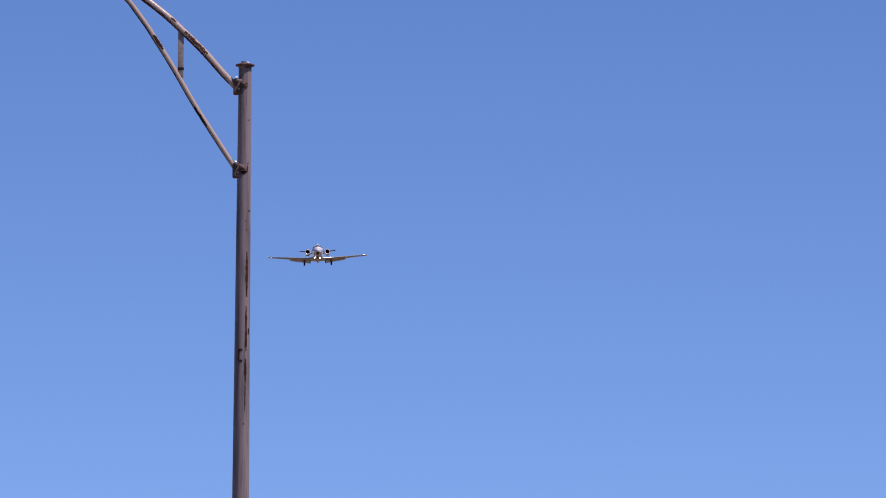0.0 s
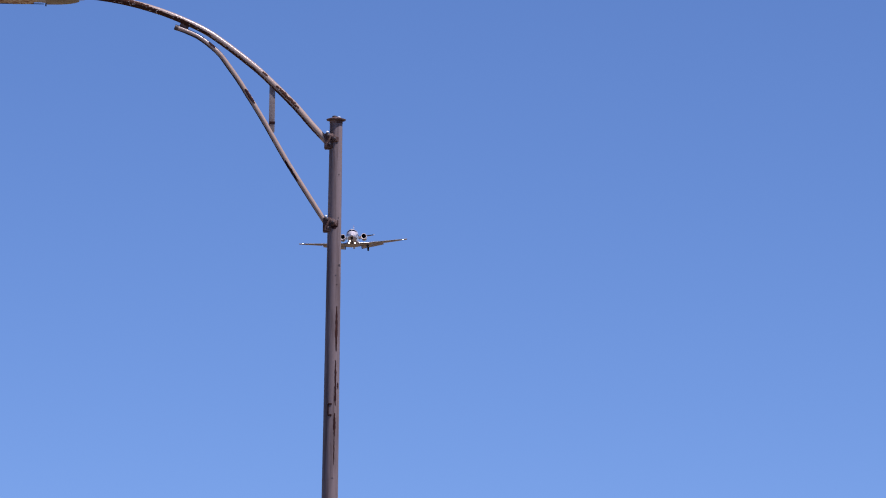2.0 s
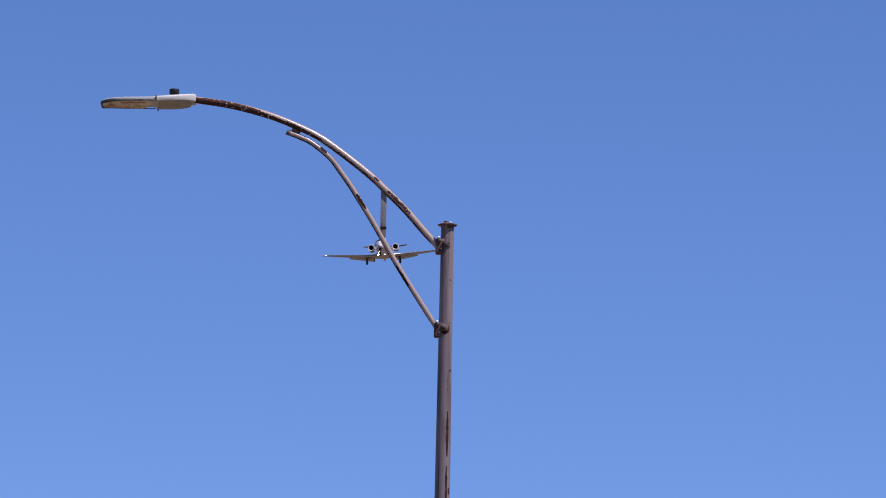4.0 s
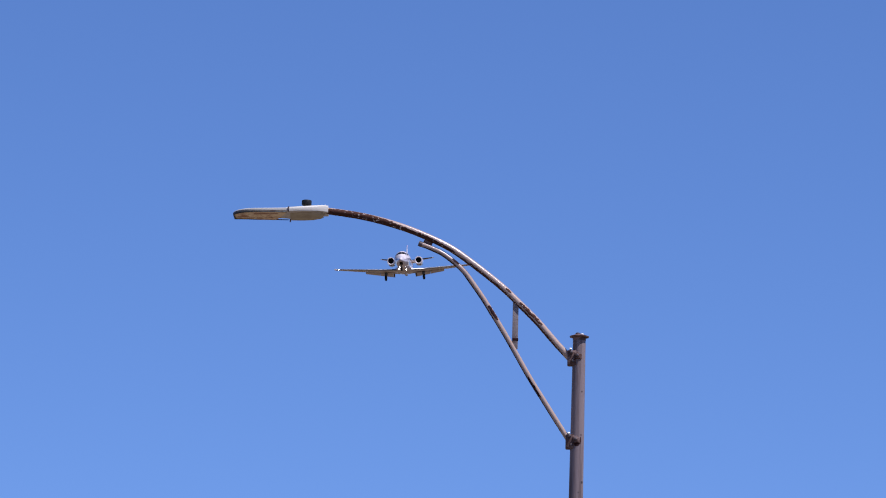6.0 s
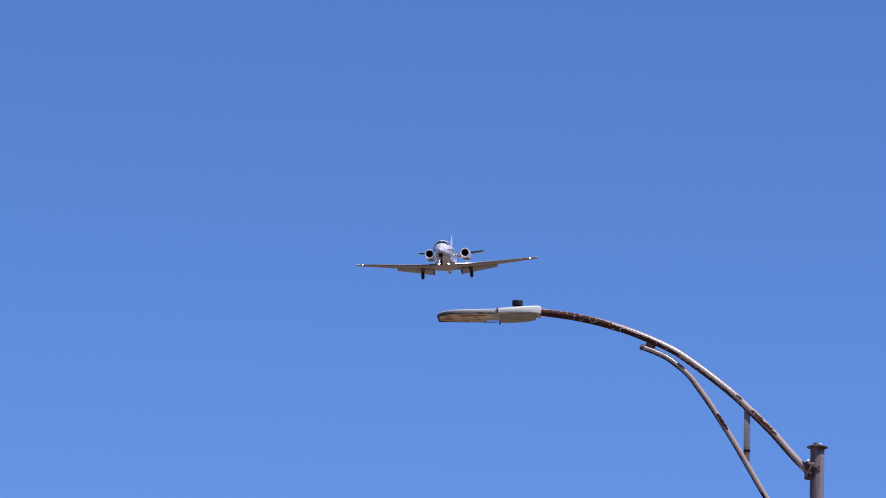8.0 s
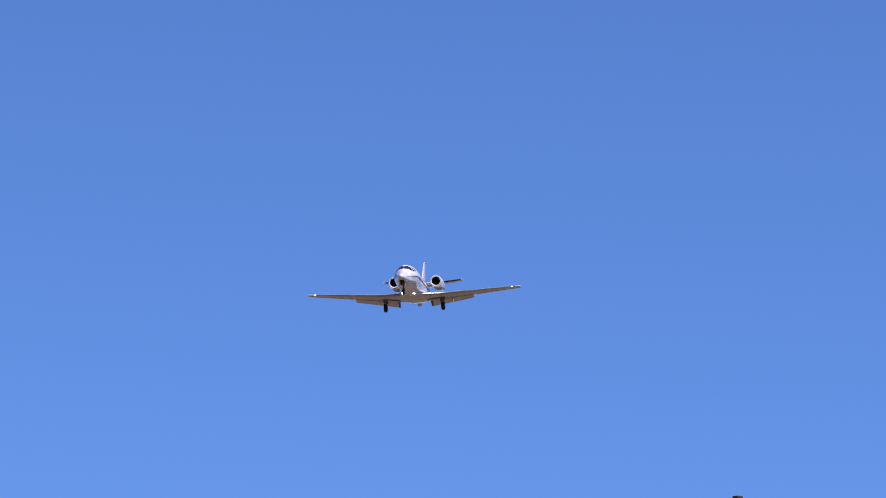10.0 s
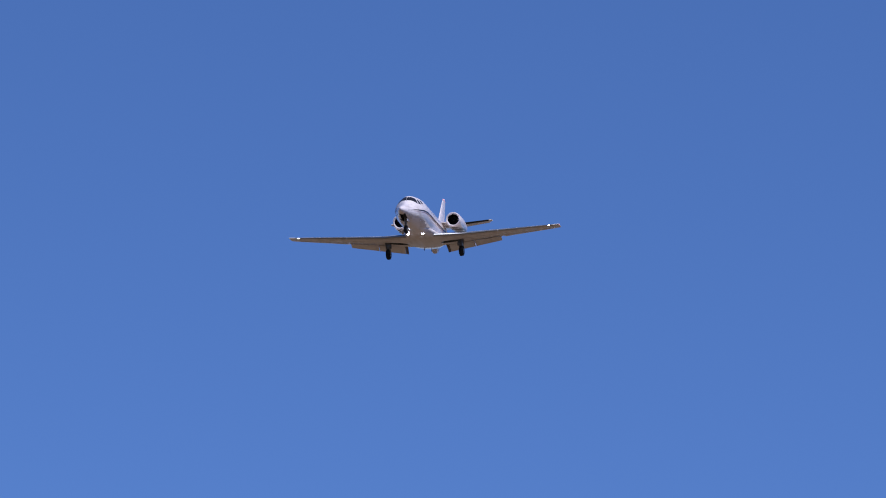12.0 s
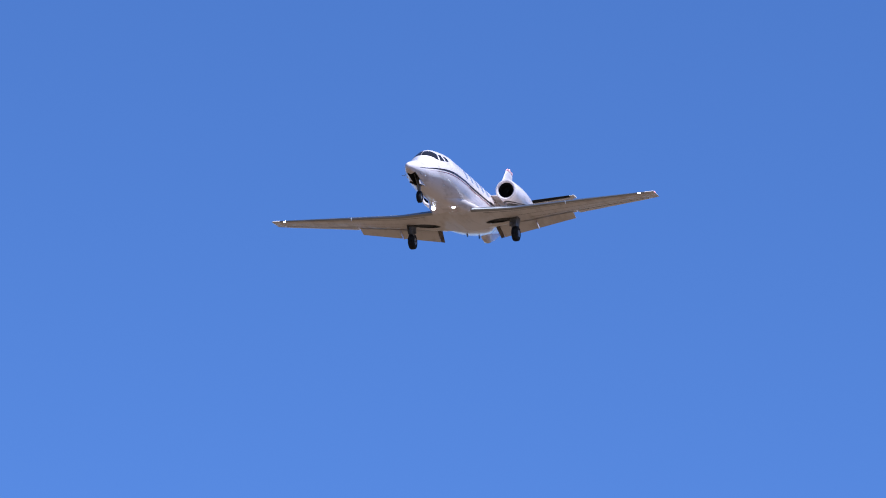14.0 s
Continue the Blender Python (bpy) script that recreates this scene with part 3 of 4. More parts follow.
    for y in (-0.200, 0.150):
        part("latch", block((0.010, 0.012, 0.036 if y > 0 else 0.042), Matrix.Translation((-2.272, y, TOP + (0.890 if y > 0 else 0.912))), 0.002), BOLT, head, "dark latch clip")
    part("arm_collar", turned([(0, 0.0275), (0.03, 0.028), (0.05, 0.028), (0.055, 0.026)], (-1.972, 0, TOP + 0.9385), (-1, 0, 0.10), 20), HOUSING, head)
    part("top_seam", block((0.008, 0.26, 0.008), Matrix.Translation((-2.272, 0, TOP + 0.936)), 0.002), BOLT, head)
    for k in range(5):
        part("top_bolt", turned([(0, 0.008), (0.006, 0.008), (0.009, 0.004), (0.0095, 0.0005)], (-2.10 + 0.026 * k, -0.05, TOP + 0.962 + 0.002 * k), (0, 0, 1), 8), ZINC, head, "bright bolt head")
    base = part("photocell", turned([(0, 0.026), (0.014, 0.026), (0.015, 0.036), (0.022, 0.0385), (0.048, 0.0385), (0.053, 0.036), (0.055, 0.030), (0.0555, 0.001)], (-2.142, 0, TOP + 0.966), (0, 0, 1), 28), CELL, head, "black cylindrical photocell")
    part("socket", turned([(-0.012, 0.034), (0.008, 0.032), (0.009, 0.001)], (-2.142, 0, TOP + 0.962), (0, 0, 1), 24), HOUSING, base)
    return lamp


build_street_lamp()


# ---- business jet: x to its right wing, y to its nose, z up ----
HULL = [(-8.75, 0.05, 0.64, 0.54), (-8.4, 0.18, 0.72, 0.40), (-7.3, 0.45, 0.84, 0.02), (-6.0, 0.72, 0.95, -0.40), (-4.5, 0.89, 1.01, -0.74), (-3.0, 0.94, 1.02, -0.88), (0.0, 0.97, 1.05, -0.91),
        (2.4, 0.97, 1.06, -0.91), (3.2, 0.93, 1.02, -0.91), (3.8, 0.85, 0.92, -0.905), (4.3, 0.73, 0.69, -0.89), (4.7, 0.62, 0.40, -0.86), (5.1, 0.51, 0.20, -0.81), (5.6, 0.38, 0.02, -0.73),
        (6.0, 0.28, -0.12, -0.66), (6.25, 0.19, -0.21, -0.60), (6.4, 0.125, -0.28, -0.55), (6.48, 0.065, -0.34, -0.50), (6.50, 0.03, -0.39, -0.455)]


def hull_at(y):
    return blend(HULL, y, 1), blend(HULL, y, 2), blend(HULL, y, 3)


def hull_point(y, angle, lift=0.0):
    """A place on the fuselage's skin; angle in degrees from the right side up to the top."""
    w, top, low = hull_at(y)
    c, s = math.cos(radians(angle)), math.sin(radians(angle))
    if s > 0:
        # the cockpit draws in towards its roof
        w *= 1 - 0.28 * s ** 1.5 * max(0.0, min(1.0, (y - 2.8) / 1.0, (6.2 - y) / 1.0))
    return Vector(((w + lift) * c, y, (top + low) / 2 + ((top - low) / 2 + lift) * s))


def hull_angle(y, z):
    w, top, low = hull_at(y)
    return math.degrees(math.asin(max(-1, min(1, (z - (top + low) / 2) / ((top - low) / 2)))))


def skin_quad(corners, lift=0.006, nu=8, nv=6, bulge=0.0):
    """A piece that follows the fuselage's skin; corners as (y, angle), in turn; bulge: how far the first edge bows forward."""
    bm = bmesh.new()
    a, b, c, d = corners
    grid = []
    for i in range(nu + 1):
        u = i / nu
        row = []
        for j in range(nv + 1):
            v = j / nv
            y = (a[0] * (1 - u) + b[0] * u) * (1 - v) + (d[0] * (1 - u) + c[0] * u) * v
            y += bulge * (1 - u) * math.sin(math.pi * v) ** 0.7
            t = (a[1] * (1 - u) + b[1] * u) * (1 - v) + (d[1] * (1 - u) + c[1] * u) * v
            row.append(bm.verts.new(hull_point(y, t, lift)))
        grid.append(row)
    for r, q in zip(grid, grid[1:]):
        for j in range(nv):
            bm.faces.new((r[j], r[j + 1], q[j + 1], q[j]))
    return bm


def skin_oval(y, z, w, h, lift=0.006):
    """A rounded window that follows the skin."""
    bm = bmesh.new()
    loops = []
    for f in (1.0, 0.66, 0.33):
        loop = []
        for k in range(20):
            a = 2 * math.pi * k / 20
            c, s = math.cos(a), math.sin(a)
            yy = y + f * w / 2 * math.copysign(abs(c) ** 0.6, c)
            zz = z + f * h / 2 * math.copysign(abs(s) ** 0.6, s)
            loop.append(bm.verts.new(hull_point(yy, hull_angle(yy, zz), lift)))
        loops.append(loop)
    for p, q in zip(loops, loops[1:]):
        for k in range(20):
            bm.faces.new((p[k], p[(k + 1) % 20], q[(k + 1) % 20], q[k]))
    bm.faces.new(loops[-1])
    return bm


def skin_band(y0, y1, height, width, lift=0.005, steps=60):
    """A painted line along the skin; height: z as a function of y."""
    bm = bmesh.new()
    loops = []
    for i in range(steps + 1):
        y = y0 + (y1 - y0) * i / steps
        t = min(1.0, 0.15 + i / steps * 5) * width / 2
        loops.append([bm.verts.new(hull_point(y, hull_angle(y, height(y) + k * t), lift)) for k in (-1, 0, 1)])
    for p, q in zip(loops, loops[1:]):
        for k in range(2):
            bm.faces.new((p[k], p[k + 1], q[k + 1], q[k]))
    return bm


def foil(x, nose_y, chord, z, thick, start=0.0, end=1.0, n=14, grow=0.0, droop=0.0):
    """One closed wing section in the plane x: from start to end of the chord."""
    def half(f):
        return 5 * thick * (0.2969 * math.sqrt(f) - 0.126 * f - 0.3516 * f * f + 0.2843 * f ** 3 - 0.1015 * f ** 4)

    def camber(f):
        return 0.018 * (1 - (2 * f - 0.8) ** 2)

    steps = [start + (end - start) * (k / n) ** 1.6 for k in range(n + 1)]
    upper = [(f, camber(f) + half(f) + grow) for f in steps]
    lower = [(f, camber(f) - half(f) * 0.85 - grow) for f in steps]
    if start == 0.0:
        upper[0] = lower[0] = (-grow, camber(0))
        outline = upper + lower[:0:-1]
    else:
        outline = upper + lower[::-1]
    return [(x, nose_y - f * chord, z + (h - droop * f) * chord) for f, h in outline]


WING = [(0.5, 0.34, 3.15, -0.88, 0.135), (2.48, -0.46, 2.36, -0.745, 0.135), (8.12, -1.18, 1.05, -0.325, 0.115), (8.5, -1.24, 0.94, -0.290, 0.11)]


def wing_at(x):
    i = 0 if x <= WING[1][0] else 1 if x <= WING[2][0] else 2
    a, b = WING[i], WING[i + 1]
    t = (x - a[0]) / (b[0] - a[0])
    return [p + (q - p) * t for p, q in zip(a[1:], b[1:])]


def wing_twist(x):
    return 0.045 * max(0.0, 1 - x / 8.5)


def wing_piece(x0, x1, start, end, steps, grow=0.0, n=14):
    rings = []
    for k in range(steps + 1):
        x = x0 + (x1 - x0) * k / steps
        rings.append(foil(x, *wing_at(x), start=start, end=end, grow=grow, n=n, droop=wing_twist(x)))
    return loft(rings)


def bay_half(y):
    """Half the width of the nose-wheel bay."""
    return min(0.17, 0.6 * hull_at(y)[0])


def build_jet():
    jet = new("business_jet")
    tagged(jet, "white twin-engine business jet with dark stripes, wheels and flaps down", "aeroplane")

    # fuselage, open at the nose-wheel bay
    stations = sorted({round(-8.75 + 0.25 * k, 3) for k in range(60)} | {round(4.3 + 0.1 * k, 3) for k in range(21)} | {6.4, 6.45, 6.48, 6.5})
    n = 56
    hull = loft([[hull_point(y, 360 * k / n) for k in range(n)] for y in stations])
    for f in [f for f in hull.faces if abs(f.calc_center_median().x) < bay_half(f.calc_center_median().y) + 0.02 and 4.70 < f.calc_center_median().y < 6.0 and f.calc_center_median().z < -0.4]:
        hull.faces.remove(f)
    for v in hull.verts:
        # draw the edge of the bay straight
        if 4.65 < v.co.y < 6.05 and v.co.z < -0.35 and any(len(e.link_faces) == 1 for e in v.link_edges) and abs(v.co.x) > 0.05:
            b = bay_half(v.co.y) + 0.02
            turn = math.degrees(math.acos(min(1, b / hull_at(v.co.y)[0])))
            v.co = hull_point(v.co.y, -turn if v.co.x > 0 else 180 + turn)
    body = part("fuselage", hull, PAINT, jet, "glossy white fuselage")
    rings = []
    for k in range(12):
        y = 4.66 + 1.34 * k / 11
        b = bay_half(y)
        low = hull_point(y, -math.degrees(math.acos(min(1, (b + 0.03) / hull_at(y)[0]))), -0.012).z
        rings.append([(-b - 0.03, y, low), (-b, y, -0.41), (b, y, -0.41), (b + 0.03, y, low)])
    bay = join_rings(bmesh.new(), rings, False)
    bay.faces.new([bay.verts.new(p) for p in rings[0]])
    bay.faces.new([bay.verts.new(p) for p in rings[-1]])
    part("nose_bay", bay, DARK_BAY, body, "dark open nose-wheel bay")
    for side in (1, -1):
        door = block((0.015, 1.05, 0.18 if side < 0 else 0.09), None, 0.006)
        door.transform(Matrix.Translation((0.20 * side, 4.98, -0.82 if side < 0 else -0.80)) @ Matrix.Rotation(radians(-6 * side), 4, "Y") @ Matrix.Rotation(radians(-7), 4, "X"))
        # the right door is dark in place of the shade on its inner face
        part("nose_gear_door", door, PAINT if side < 0 else GEAR_METAL, body)

    # cockpit and cabin windows
    for side in (1, -1):
        def flip(corners):
            return [(y, a if side > 0 else 180 - a) for y, a in corners]
        part("windscreen", skin_quad(flip([(4.56, 89.0), (4.19, 89.2), (3.83, 50), (4.10, 28)]), nv=12, bulge=0.10), WINDOW, body, "dark windscreen pane")
        part("side_window", skin_quad(flip([(3.99, 26), (3.76, 47), (3.58, 46), (3.66, 23)])), WINDOW, body)
        part("side_window", skin_quad(flip([(3.52, 24), (3.45, 43), (3.23, 40), (3.21, 27)])), WINDOW, body)
        for k in range(5):
            pane = skin_oval(0.93 - 0.81 * k, 0.50, 0.30, 0.38)
            part("cabin_window", mirror(pane, side), CABIN_GLASS, body)
        part("stripe", mirror(skin_band(5.8, -8.2, stripe_height, 0.085), side), STRIPE_DARK, body, "charcoal stripe")
        part("stripe", mirror(skin_band(5.0, -8.2, lambda y: stripe_height(y) - 0.10, 0.03), side), STRIPE_RED, body, "thin maroon stripe")
    part("door_line", skin_quad([(3.02, 62), (3.00, 62), (3.00, -30), (3.02, -30)], 0.004, 2, 12), STRIPE_DARK, body)
    for y, a, r in ((5.25, 215, 0.035), (3.5, 222, 0.03), (5.25, -35, 0.035)):
        at = hull_point(y, a)
        part("skin_light", turned([(-0.01, r), (0.02, r * 0.8), (0.03, r * 0.2)], at, (at.x, 0.2, at.z + 0.3), 10), ZINC, body)
    for side in (1, -1):
        part("pitot_tube", tube([(0.30 * side, 5.7, -0.58), (0.40 * side, 5.72, -0.66), (0.42 * side, 5.88, -0.67)], 0.014, 8), BARE_METAL, body)

    # wing-root fairing
    rows = [(2.5, 0.46, -0.66, -0.895), (2.0, 0.55, -0.63, -0.90), (1.5, 0.65, -0.60, -0.91), (1.0, 0.75, -0.57, -0.925), (0.5, 0.87, -0.54, -0.94), (0.0, 1.01, -0.50, -0.96), (-0.6, 1.13, -0.42, -0.98), (-1.6, 1.18, -0.45, -1.0),
            (-2.6, 1.15, -0.50, -1.0), (-3.2, 1.04, -0.55, -0.98), (-3.8, 0.82, -0.60, -0.93), (-4.2, 0.62, -0.62, -0.87), (-4.5, 0.42, -0.64, -0.80)]
    rings = []
    for i in range(41):
        y = 2.5 - 7.0 * i / 40
        w, top, low = (blend(rows[::-1], y, k) for k in (1, 2, 3))
        inner = 0.96 * hull_point(y, hull_angle(y, top)).x
        half = [(0.35 * w, low + 0.003), (0.60 * w, low + 0.018), (0.77 * w, low + 0.055), (0.89 * w, low + 0.12), (0.965 * w, low + 0.20), (w, low + 0.28), (0.995 * w, low + 0.33), (0.97 * w, low + 0.38)]
        for f in (0.35, 0.7, 1.0):
            half.append((0.97 * w * (1 - f) + min(inner, 0.97 * w) * f - 0.06 * w * f * (1 - f), (low + 0.38) * (1 - f) + top * f))
        rings.append([(-x, y, z) for x, z in half[::-1]] + [(0, y, low)] + [(x, y, z) for x, z in half])
    fairing = part("belly_fairing", loft(rings), PAINT, jet)
    for y in (-3.2, -4.0):
        part("blade_antenna", block((0.02, 0.14, 0.16), Matrix.Translation((0.0 if y < -3.5 else 0.3, y, -1.04 if y > -3.5 else -0.96)) @ Matrix.Rotation(radians(-18), 4, "X"), 0.006), STRIPE_DARK, fairing)
    for side in (1, -1):
        pod = turned([(-0.10, 0.072), (0.0, 0.094), (0.006, 0.087)], (0.45 * side + 0.09, 1.06, -0.885), (0.12 * side, 1.0, -0.80), 20)
        lamp_ring = part("landing_light", pod, BARE_METAL, fairing, "lit landing light")
        part("lens", turned([(0.0, 0.088), (0.023, 0.082), (0.042, 0.058), (0.045, 0.024), (0.046, 0.002)], (0.45 * side + 0.09, 1.06, -0.885), (0.12 * side, 1.0, -0.80), 20), LAMP_LIGHT, lamp_ring, "glowing white lens")

    # wings
    for side in (1, -1):
        panel = wing_piece(0.0, 4.86, 0.0, 0.885, 106, n=44)
        holes = [f for f in panel.faces if f.normal.z < 0.9 and ((f.calc_center_median().x - 1.62) / 0.60) ** 2 + ((f.calc_center_median().y + 1.60) / 0.34) ** 2 < 1 and f.calc_center_median().z < wing_at(f.calc_center_median().x)[2] - 0.07]
        for f in holes:
            panel.faces.remove(f)
        for v in panel.verts:
            # draw the torn edge of the opening onto a clean oval
            if v.link_faces and any(len(e.link_faces) == 1 for e in v.link_edges) and 0.6 < v.co.x < 2.7 and -2.2 < v.co.y < -1.0:
                dx, dy = (v.co.x - 1.62) / 0.60, (v.co.y + 1.60) / 0.34
                far = math.hypot(dx, dy)
                v.co.x, v.co.y = 1.62 + 0.60 * dx / far, -1.60 + 0.34 * dy / far
        wing = part("wing", mirror(panel, side), WING_PAINT, jet, "unswept white wing, warm underside")
        part("outer_panel", mirror(wing_piece(4.86, 8.12, 0.0, 0.76, 16, n=16), side), WING_PAINT, wing)
        well = turned([(0.10, 0.66), (0.12, 0.5), (0.12, 0.001)], (0, 0, 0), (0, 0, 1), 24)
        well.transform(Matrix.Translation((1.62, -1.62, -0.99)) @ Matrix.Diagonal((1.06, 0.56, 1.0, 1)))
        part("wheel_well", mirror(well, side), DARK_BAY, wing, "dark open wheel well")
        tip = loft([foil(x, *wing_at(min(x, 8.5)), n=16) for x in (8.12, 8.3, 8.42)] + [[(8.48, p[1], wing_at(8.5)[2] + (p[2] - wing_at(8.5)[2]) * 0.7 + 0.0) for p in foil(8.48, *wing_at(8.48), n=16)],
                                                                                        [(8.5, p[1] * 0.96 - 0.07, wing_at(8.5)[2] + (p[2] - wing_at(8.5)[2]) * 0.25) for p in foil(8.5, *wing_at(8.5), n=16)]])
        part("wing_tip", mirror(tip, side), WING_PAINT, wing)
        part("leading_edge", mirror(wing_piece(0.85, 8.1, 0.0, 0.035, 20, 0.0022, 8), side), BARE_METAL, wing, "bare metal leading edge")
        part("hinge_gap", mirror(wing_piece(4.9, 8.10, 0.758, 0.786, 8, 0.0012, 4), side), RUBBER_BOOT, wing, "dark hinge gap ahead of the aileron")
        part("aileron", mirror(wing_piece(4.9, 8.10, 0.795, 1.0, 8, 0.0, 5), side), WING_PAINT, wing)
        # pale strip painted as the sunlit streak at the flap gap
        part("cove_sun_streak", mirror(wing_piece(0.95, 4.74, 0.81, 0.888, 12, 0.0045, 3), side), SUNLIT_LINE_PAINT, wing, "pale strip painted as the sunlit streak ahead of the flaps")
        # sunlit rear edge, put into the colour as a pale line
        part("trailing_sun_line", mirror(wing_piece(4.95, 8.06, 0.955, 1.0, 8, 0.0025, 3), side), SUNLIT_LINE_PAINT, wing, "pale strip painted as the sunlit aileron trailing edge")
        # panel seams along and across the skin
        for x0, x1, start in ((1.3, 8.08, 0.072), (2.5, 8.08, 0.33), (2.9, 8.08, 0.60)):
            part("panel_seam", mirror(wing_piece(x0, x1, start, start + 0.011, 18, 0.0012, 2), side), SEAM, wing)
        # dark strip on the skin in place of the shade above the flaps
        part("flap_slot_shade", mirror(wing_piece(1.26, 4.72, 0.862, 0.886, 12, 0.0065, 3), side), DARK_BAY, wing, "dark strip painted as the shade ahead of the flaps")
        # flaps, lowered
        for x0, x1 in ((1.21, 1.375), (1.39, 2.96), (3.04, 4.74)):
            rings = []
            for k in range(5):
                x = x0 + (x1 - x0) * k / 4
                nose_y, chord, z, thick = wing_at(x)
                t = (x - 1.24) / 3.5
                hinge = Vector((x, -2.46 + 0.42 * t, -0.97 + 0.27 * t))
                tail = Vector((x + 0.05 * max(0.0, 1 - t), -3.08 + 0.58 * t, -1.33 + 0.47 * t))
                way = tail - hinge
                up = Vector((0, -way.z, way.y)) * (-1)
                rings.append([hinge + way * f + up * h for f, h in ((0.0, 0.0), (0.04, 0.055), (0.15, 0.085), (0.4, 0.075), (0.75, 0.035), (1.0, 0.006), (1.0, -0.006), (0.75, -0.012), (0.4, -0.03), (0.15, -0.05), (0.04, -0.035))])
            # the innermost piece is a darker brown than the flaps
            if x1 < 1.38:
                part("flap_end_rib", mirror(loft(rings), side), FLAP_END, wing, "dark brown inner flap end")
            else:
                part("flap", mirror(loft(rings), side), WING_PAINT, wing, "lowered flap panel")
        for x, y, z in ((3.0, -2.55, -0.95),):
            part("flap_hinge", mirror(block((0.045, 0.62, 0.11), Matrix.Translation((x, y, z)) @ Matrix.Rotation(radians(24), 4, "X"), 0.01), side), PAINT, wing)
        part("wing_fence", mirror(block((0.02, 0.16, 0.12), Matrix.Translation((4.75, wing_at(4.75)[0] - 0.05, wing_at(4.75)[2] - 0.02)), 0.006), side), ZINC, wing, "small bright fence")
        y0 = wing_at(7.88)[0]
        glow = block((0.12, 0.05, 0.034), Matrix.Translation((7.88, y0 - 0.015, wing_at(7.88)[2] - 0.004)) @ Matrix.Rotation(radians(-7), 4, "Z"), 0.02)
        part("wing_light", mirror(glow, side), TIP_LIGHT, wing, "lit wing light")
        nav = block((0.05, 0.16, 0.045), Matrix.Translation((8.49, -1.40, -0.28)), 0.02)
        part("tip_light", mirror(nav, side), RED_LIGHT if side < 0 else GREEN_LIGHT, wing, "red tip light" if side < 0 else "green tip light")

        # main wheel
        leg = tube([(2.27, -1.55, -0.85), (2.275, -1.58, -1.22), (2.275, -1.62, -1.42)], [0.10, 0.09, 0.075], 14)
        tube([(2.20, -1.36, -1.12), (2.20, -1.60, -1.46), (2.22, -1.72, -1.54)], 0.04, 10, leg)
        tube([(2.12, -1.70, -1.55), (2.42, -1.70, -1.55)], 0.05, 12, leg)
        block((0.33, 0.07, 0.40), Matrix.Translation((2.24, -1.50, -1.06)) @ Matrix.Rotation(radians(-4), 4, "X"), 0.02, leg)
        gear = part("main_gear", mirror(leg, side), GEAR_METAL, jet, "lowered main landing gear leg")
        wheel = turned([(-0.13, 0.16), (-0.14, 0.25), (-0.115, 0.31), (-0.06, 0.335), (0.06, 0.335), (0.115, 0.31), (0.14, 0.25), (0.13, 0.16)], (2.30, -1.70, -1.545), (1, 0, 0), 32, None, True)
        part("tyre", mirror(wheel, side), TYRE, gear, "black tyre")
        part("hub", mirror(turned([(-0.145, 0.05), (-0.137, 0.15), (0.137, 0.15), (0.145, 0.05)], (2.30, -1.70, -1.545), (1, 0, 0), 24), side), RIM, gear)
        # door coloured dark to stand for its shaded face
        part("gear_door", mirror(block((0.02, 0.50, 0.44), Matrix.Translation((2.42, -1.60, -1.06)) @ Matrix.Rotation(radians(8), 4, "Y"), 0.006), side), GEAR_METAL, gear)

        # engine
        ring_profile = [(-0.60, 0.285), (-0.30, 0.322), (-0.10, 0.350), (-0.02, 0.380), (0.0, 0.408), (-0.02, 0.440), (-0.10, 0.465), (-0.35, 0.478), (-0.8, 0.490), (-1.3, 0.490), (-1.9, 0.470), (-2.6, 0.42), (-3.2, 0.35), (-3.22, 0.33), (-2.9, 0.32)]
        centre = Vector((1.675, -2.33, 0.594))
        nacelle = part("engine_nacelle", mirror(turned(ring_profile, centre, (0, 1, 0), 48, None, False), side), PAINT, jet, "white engine nacelle with dark stripes")
        lip = turned([(-0.09, 0.334), (-0.03, 0.354), (0.004, 0.404), (-0.015, 0.446), (-0.05, 0.460)], centre, (0, 1, 0), 48, None, False)
        part("inlet_lip", mirror(lip, side), PAINT, nacelle, "smooth inlet lip")
        part("inlet_duct", mirror(turned([(-0.088, 0.336), (-0.12, 0.331), (-0.30, 0.316), (-0.58, 0.282)], centre, (0, 1, 0), 48, None, False), side), INLET_BLACK, nacelle, "dark inlet duct")
        part("fan", mirror(turned([(-0.57, 0.31), (-0.55, 0.12), (-0.45, 0.08), (-0.36, 0.03), (-0.35, 0.002)], centre, (0, 1, 0), 32, None, False), side), FAN, nacelle, "dark fan with spinner")
        part("exhaust", mirror(turned([(-2.95, 0.31), (-3.4, 0.28), (-3.42, 0.25), (-2.95, 0.24), (-2.95, 0.01)], centre, (0, 1, 0), 32, None, False), side), FAN, nacelle, "dark exhaust nozzle")
        for a0, width in ((-0.08, 0.20), (-0.47, 0.48), (-1.18, 0.48)):
            band = bmesh.new()
            loops = []
            for k in range(41):
                turn = -62 + 124 * k / 40
                row = []
                for step in range(4):
                    a = max(-3.1, a0 - width * step / 3 - 1.9 * (abs(turn) / 60) ** 1.9)
                    r = np.interp(-a, [0.10, 0.35, 0.8, 1.3, 1.9, 2.6, 3.2], [0.465, 0.478, 0.490, 0.490, 0.470, 0.42, 0.35]) + 0.009
                    row.append(band.verts.new(centre + Vector((r * math.sin(radians(turn)), a, -r * math.cos(radians(turn))))))
                loops.append(row)
            for p, q in zip(loops, loops[1:]):
                for step in range(3):
                    band.faces.new((p[step], p[step + 1], q[step + 1], q[step]))
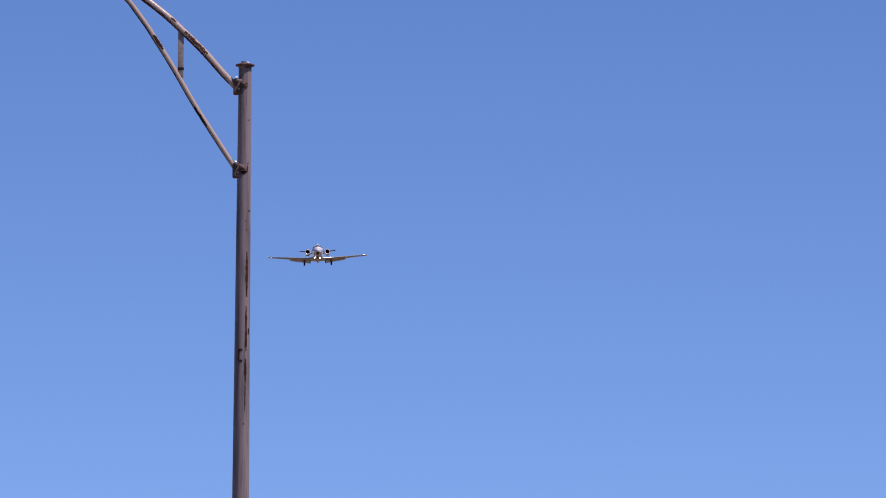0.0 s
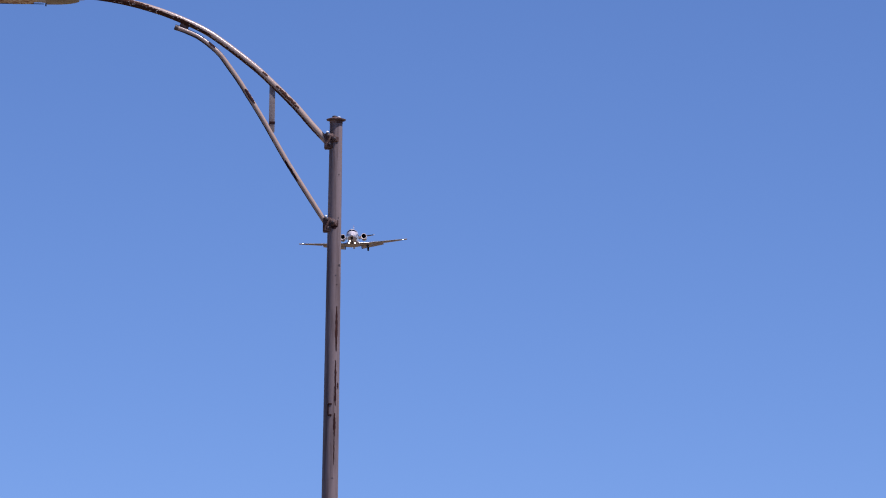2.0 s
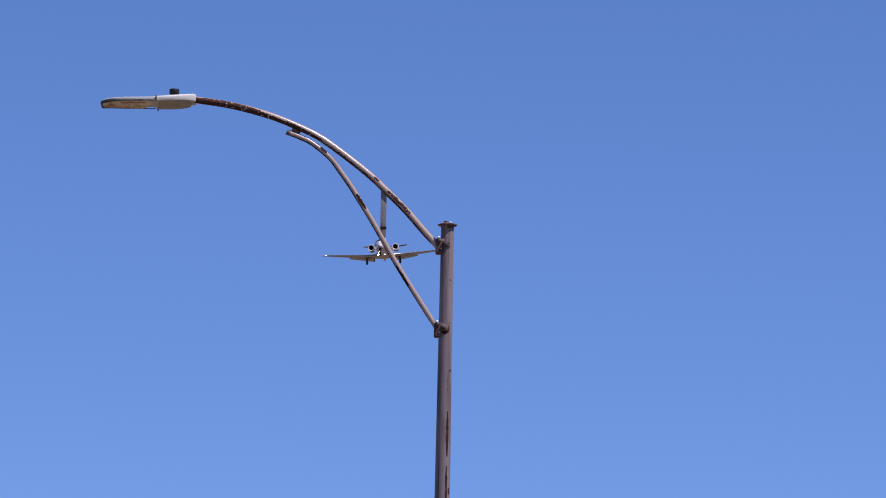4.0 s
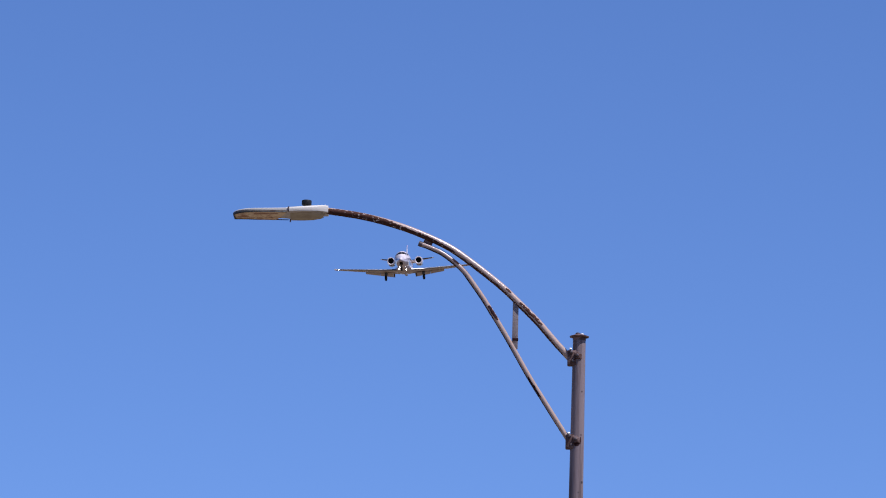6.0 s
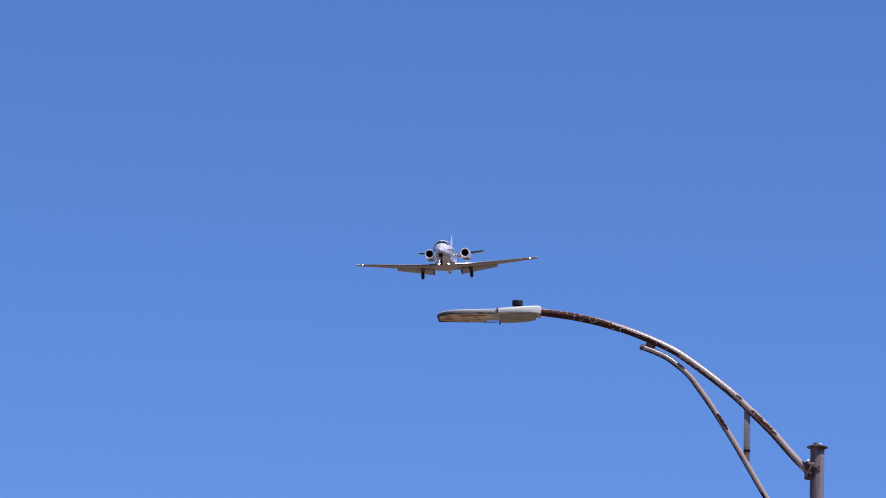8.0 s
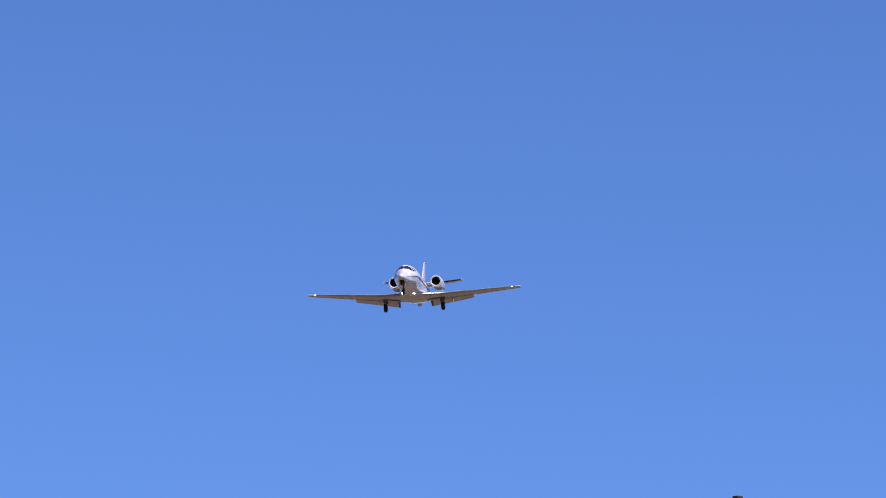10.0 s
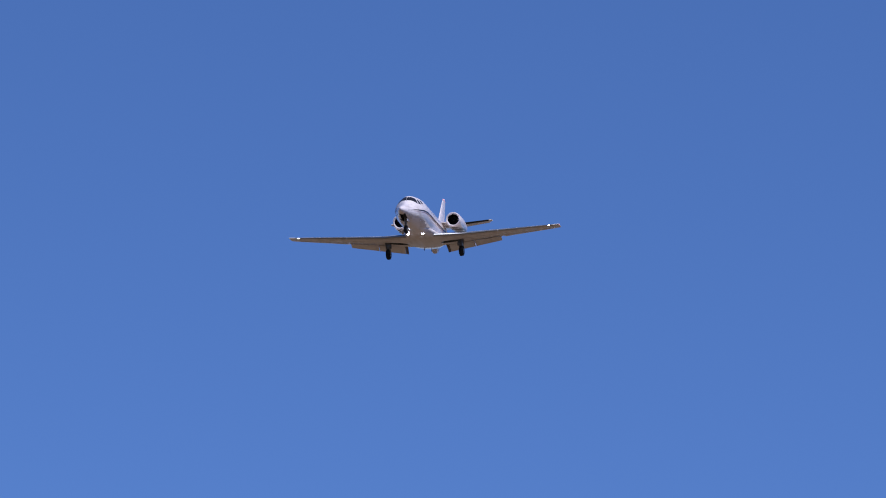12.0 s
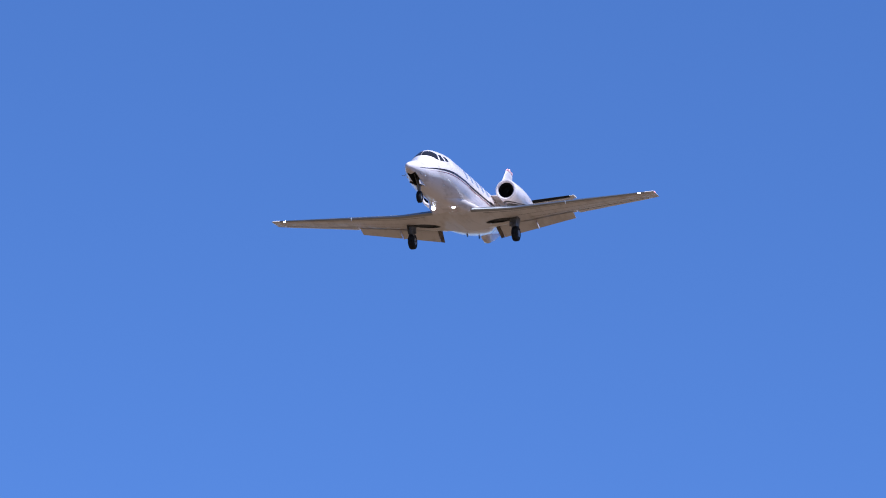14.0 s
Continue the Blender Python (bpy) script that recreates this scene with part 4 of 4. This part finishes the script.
            part("stripe", mirror(band, side), STRIPE_DARK, nacelle, "dark curved nacelle stripe")
        pylon = loft([[(x, -2.95 - 0.1 * i, 0.56), (x, -3.3, 0.66), (x, -4.6, 0.66), (x, -5.4, 0.58), (x, -4.6, 0.48), (x, -3.3, 0.46)] for i, x in enumerate((0.6, 0.95, 1.25))])
        part("pylon", mirror(pylon, side), PAINT, jet)

    # tail
    def fin_ring(nose_y, tail_y, z, thick, start, end):
        chord = nose_y - tail_y
        pts = foil(0, nose_y, chord, 0, thick / chord, start, end, 12)
        return [((p[2] - 0.018 * chord * (1 - (2 * (nose_y - p[1]) / chord - 0.8) ** 2)), p[1], z) for p in pts]
    fin_rows = [(-5.0, -8.40, 0.60, 0.22), (-5.8, -8.50, 0.98, 0.24), (-6.35, -8.65, 1.2, 0.22), (-7.5, -9.02, 2.35, 0.15), (-8.2, -9.24, 3.05, 0.09), (-8.42, -9.28, 3.2, 0.05)]
    fin = part("fin", loft([fin_ring(*row, 0.0, 0.70) for row in fin_rows]), PAINT, jet, "swept white tail fin")
    part("rudder", loft([fin_ring(*row, 0.715, 1.0) for row in fin_rows[1:-1]]), PAINT, fin)
    part("fin_band", loft([fin_ring(a - 0.0 + 0.006, b - 0.004, z, t + 0.012, 0.0, 1.0) for a, b, z, t in ((-8.22, -9.245, 3.08, 0.085), (-8.40, -9.278, 3.19, 0.055))]), TIP_RED, fin, "red band at the fin tip")
    part("beacon", turned([(0, 0.04), (0.03, 0.036), (0.06, 0.02), (0.065, 0.002)], (0, -8.75, 3.19), (0, 0, 1), 14), RED_LIGHT, fin, "red beacon")
    tail_rows = [(0.02, -6.75, 1.50, 1.10), (3.05, -7.58, 0.82, 1.52), (3.22, -7.66, 0.70, 1.545)]
    for side in (1, -1):
        stab = part("tailplane", mirror(loft([foil(x, y, c, z, 0.10, 0.0, 0.68) for x, y, c, z in tail_rows]), side), WING_PAINT, jet, "white tailplane half")
        part("elevator", mirror(loft([foil(x, y, c, z, 0.10, 0.69, 1.0, 5) for x, y, c, z in ((0.25, -6.813, 1.448, 1.132), (3.03, -7.575, 0.825, 1.517))]), side), WING_PAINT, stab)
        part("de_icing_boot", mirror(loft([foil(x, y, c, z, 0.10, 0.0, 0.26, 8, 0.003) for x, y, c, z in ((0.3, -6.827, 1.437, 1.139), (3.04, -7.577, 0.822, 1.518))]), side), RUBBER_BOOT, stab, "black rubber de-icing boot")
    keel_rows = [(-4.55, 0.20, -0.55, -0.72), (-4.95, 0.24, -0.45, -0.88), (-5.3, 0.24, -0.40, -0.94), (-5.9, 0.20, -0.28, -0.72), (-6.6, 0.14, -0.1, -0.42), (-7.2, 0.06, 0.02, -0.14)]
    keel = loft([[(-w, y, top), (-w, y, (top + low) / 2), (-w * 0.6, y, low + 0.04), (0, y, low), (w * 0.6, y, low + 0.04), (w, y, (top + low) / 2), (w, y, top)] for y, w, top, low in keel_rows])
    part("ventral_keel", keel, PAINT, jet, "low ventral keel under the tail")

    # nose wheel
    leg = tube([(0, 5.02, -0.45), (0, 4.90, -0.95), (0, 4.84, -1.18)], [0.08, 0.075, 0.065], 12)
    tube([(-0.09, 4.78, -1.35), (0.09, 4.78, -1.35)], 0.03, 10, leg)
    for side in (1, -1):
        tube([(0.085 * side, 4.78, -1.35), (0.08 * side, 4.82, -1.20), (0.0, 4.84, -1.15)], 0.022, 8, leg)
    tube([(0, 5.55, -0.55), (0, 4.93, -0.98)], 0.025, 8, leg)
    nose_gear = part("nose_gear", leg, GEAR_METAL, jet, "lowered nose landing gear leg")
    part("tyre", turned([(-0.085, 0.10), (-0.10, 0.19), (-0.07, 0.245), (0, 0.258), (0.07, 0.245), (0.10, 0.19), (0.085, 0.10)], (0, 4.78, -1.35), (1, 0, 0), 28), TYRE, nose_gear, "black nose tyre")
    part("hub", turned([(-0.10, 0.03), (-0.092, 0.095), (0.092, 0.095), (0.10, 0.03)], (0, 4.78, -1.35), (1, 0, 0), 20), RIM, nose_gear)
    return jet


def stripe_height(y):
    """The fuselage stripe sweeps from the nose down along the cabin and up again to the tail."""
    return blend([(-8.3, 0.55), (-6.0, 0.30), (-3.0, 0.08), (0.0, 0.06), (1.4, 0.10), (3.0, 0.05), (4.4, -0.10), (5.2, -0.25), (5.9, -0.38)], y, 1)


jet = build_jet()


def motions():
    walk(jet, JET_ROWS)


motions()
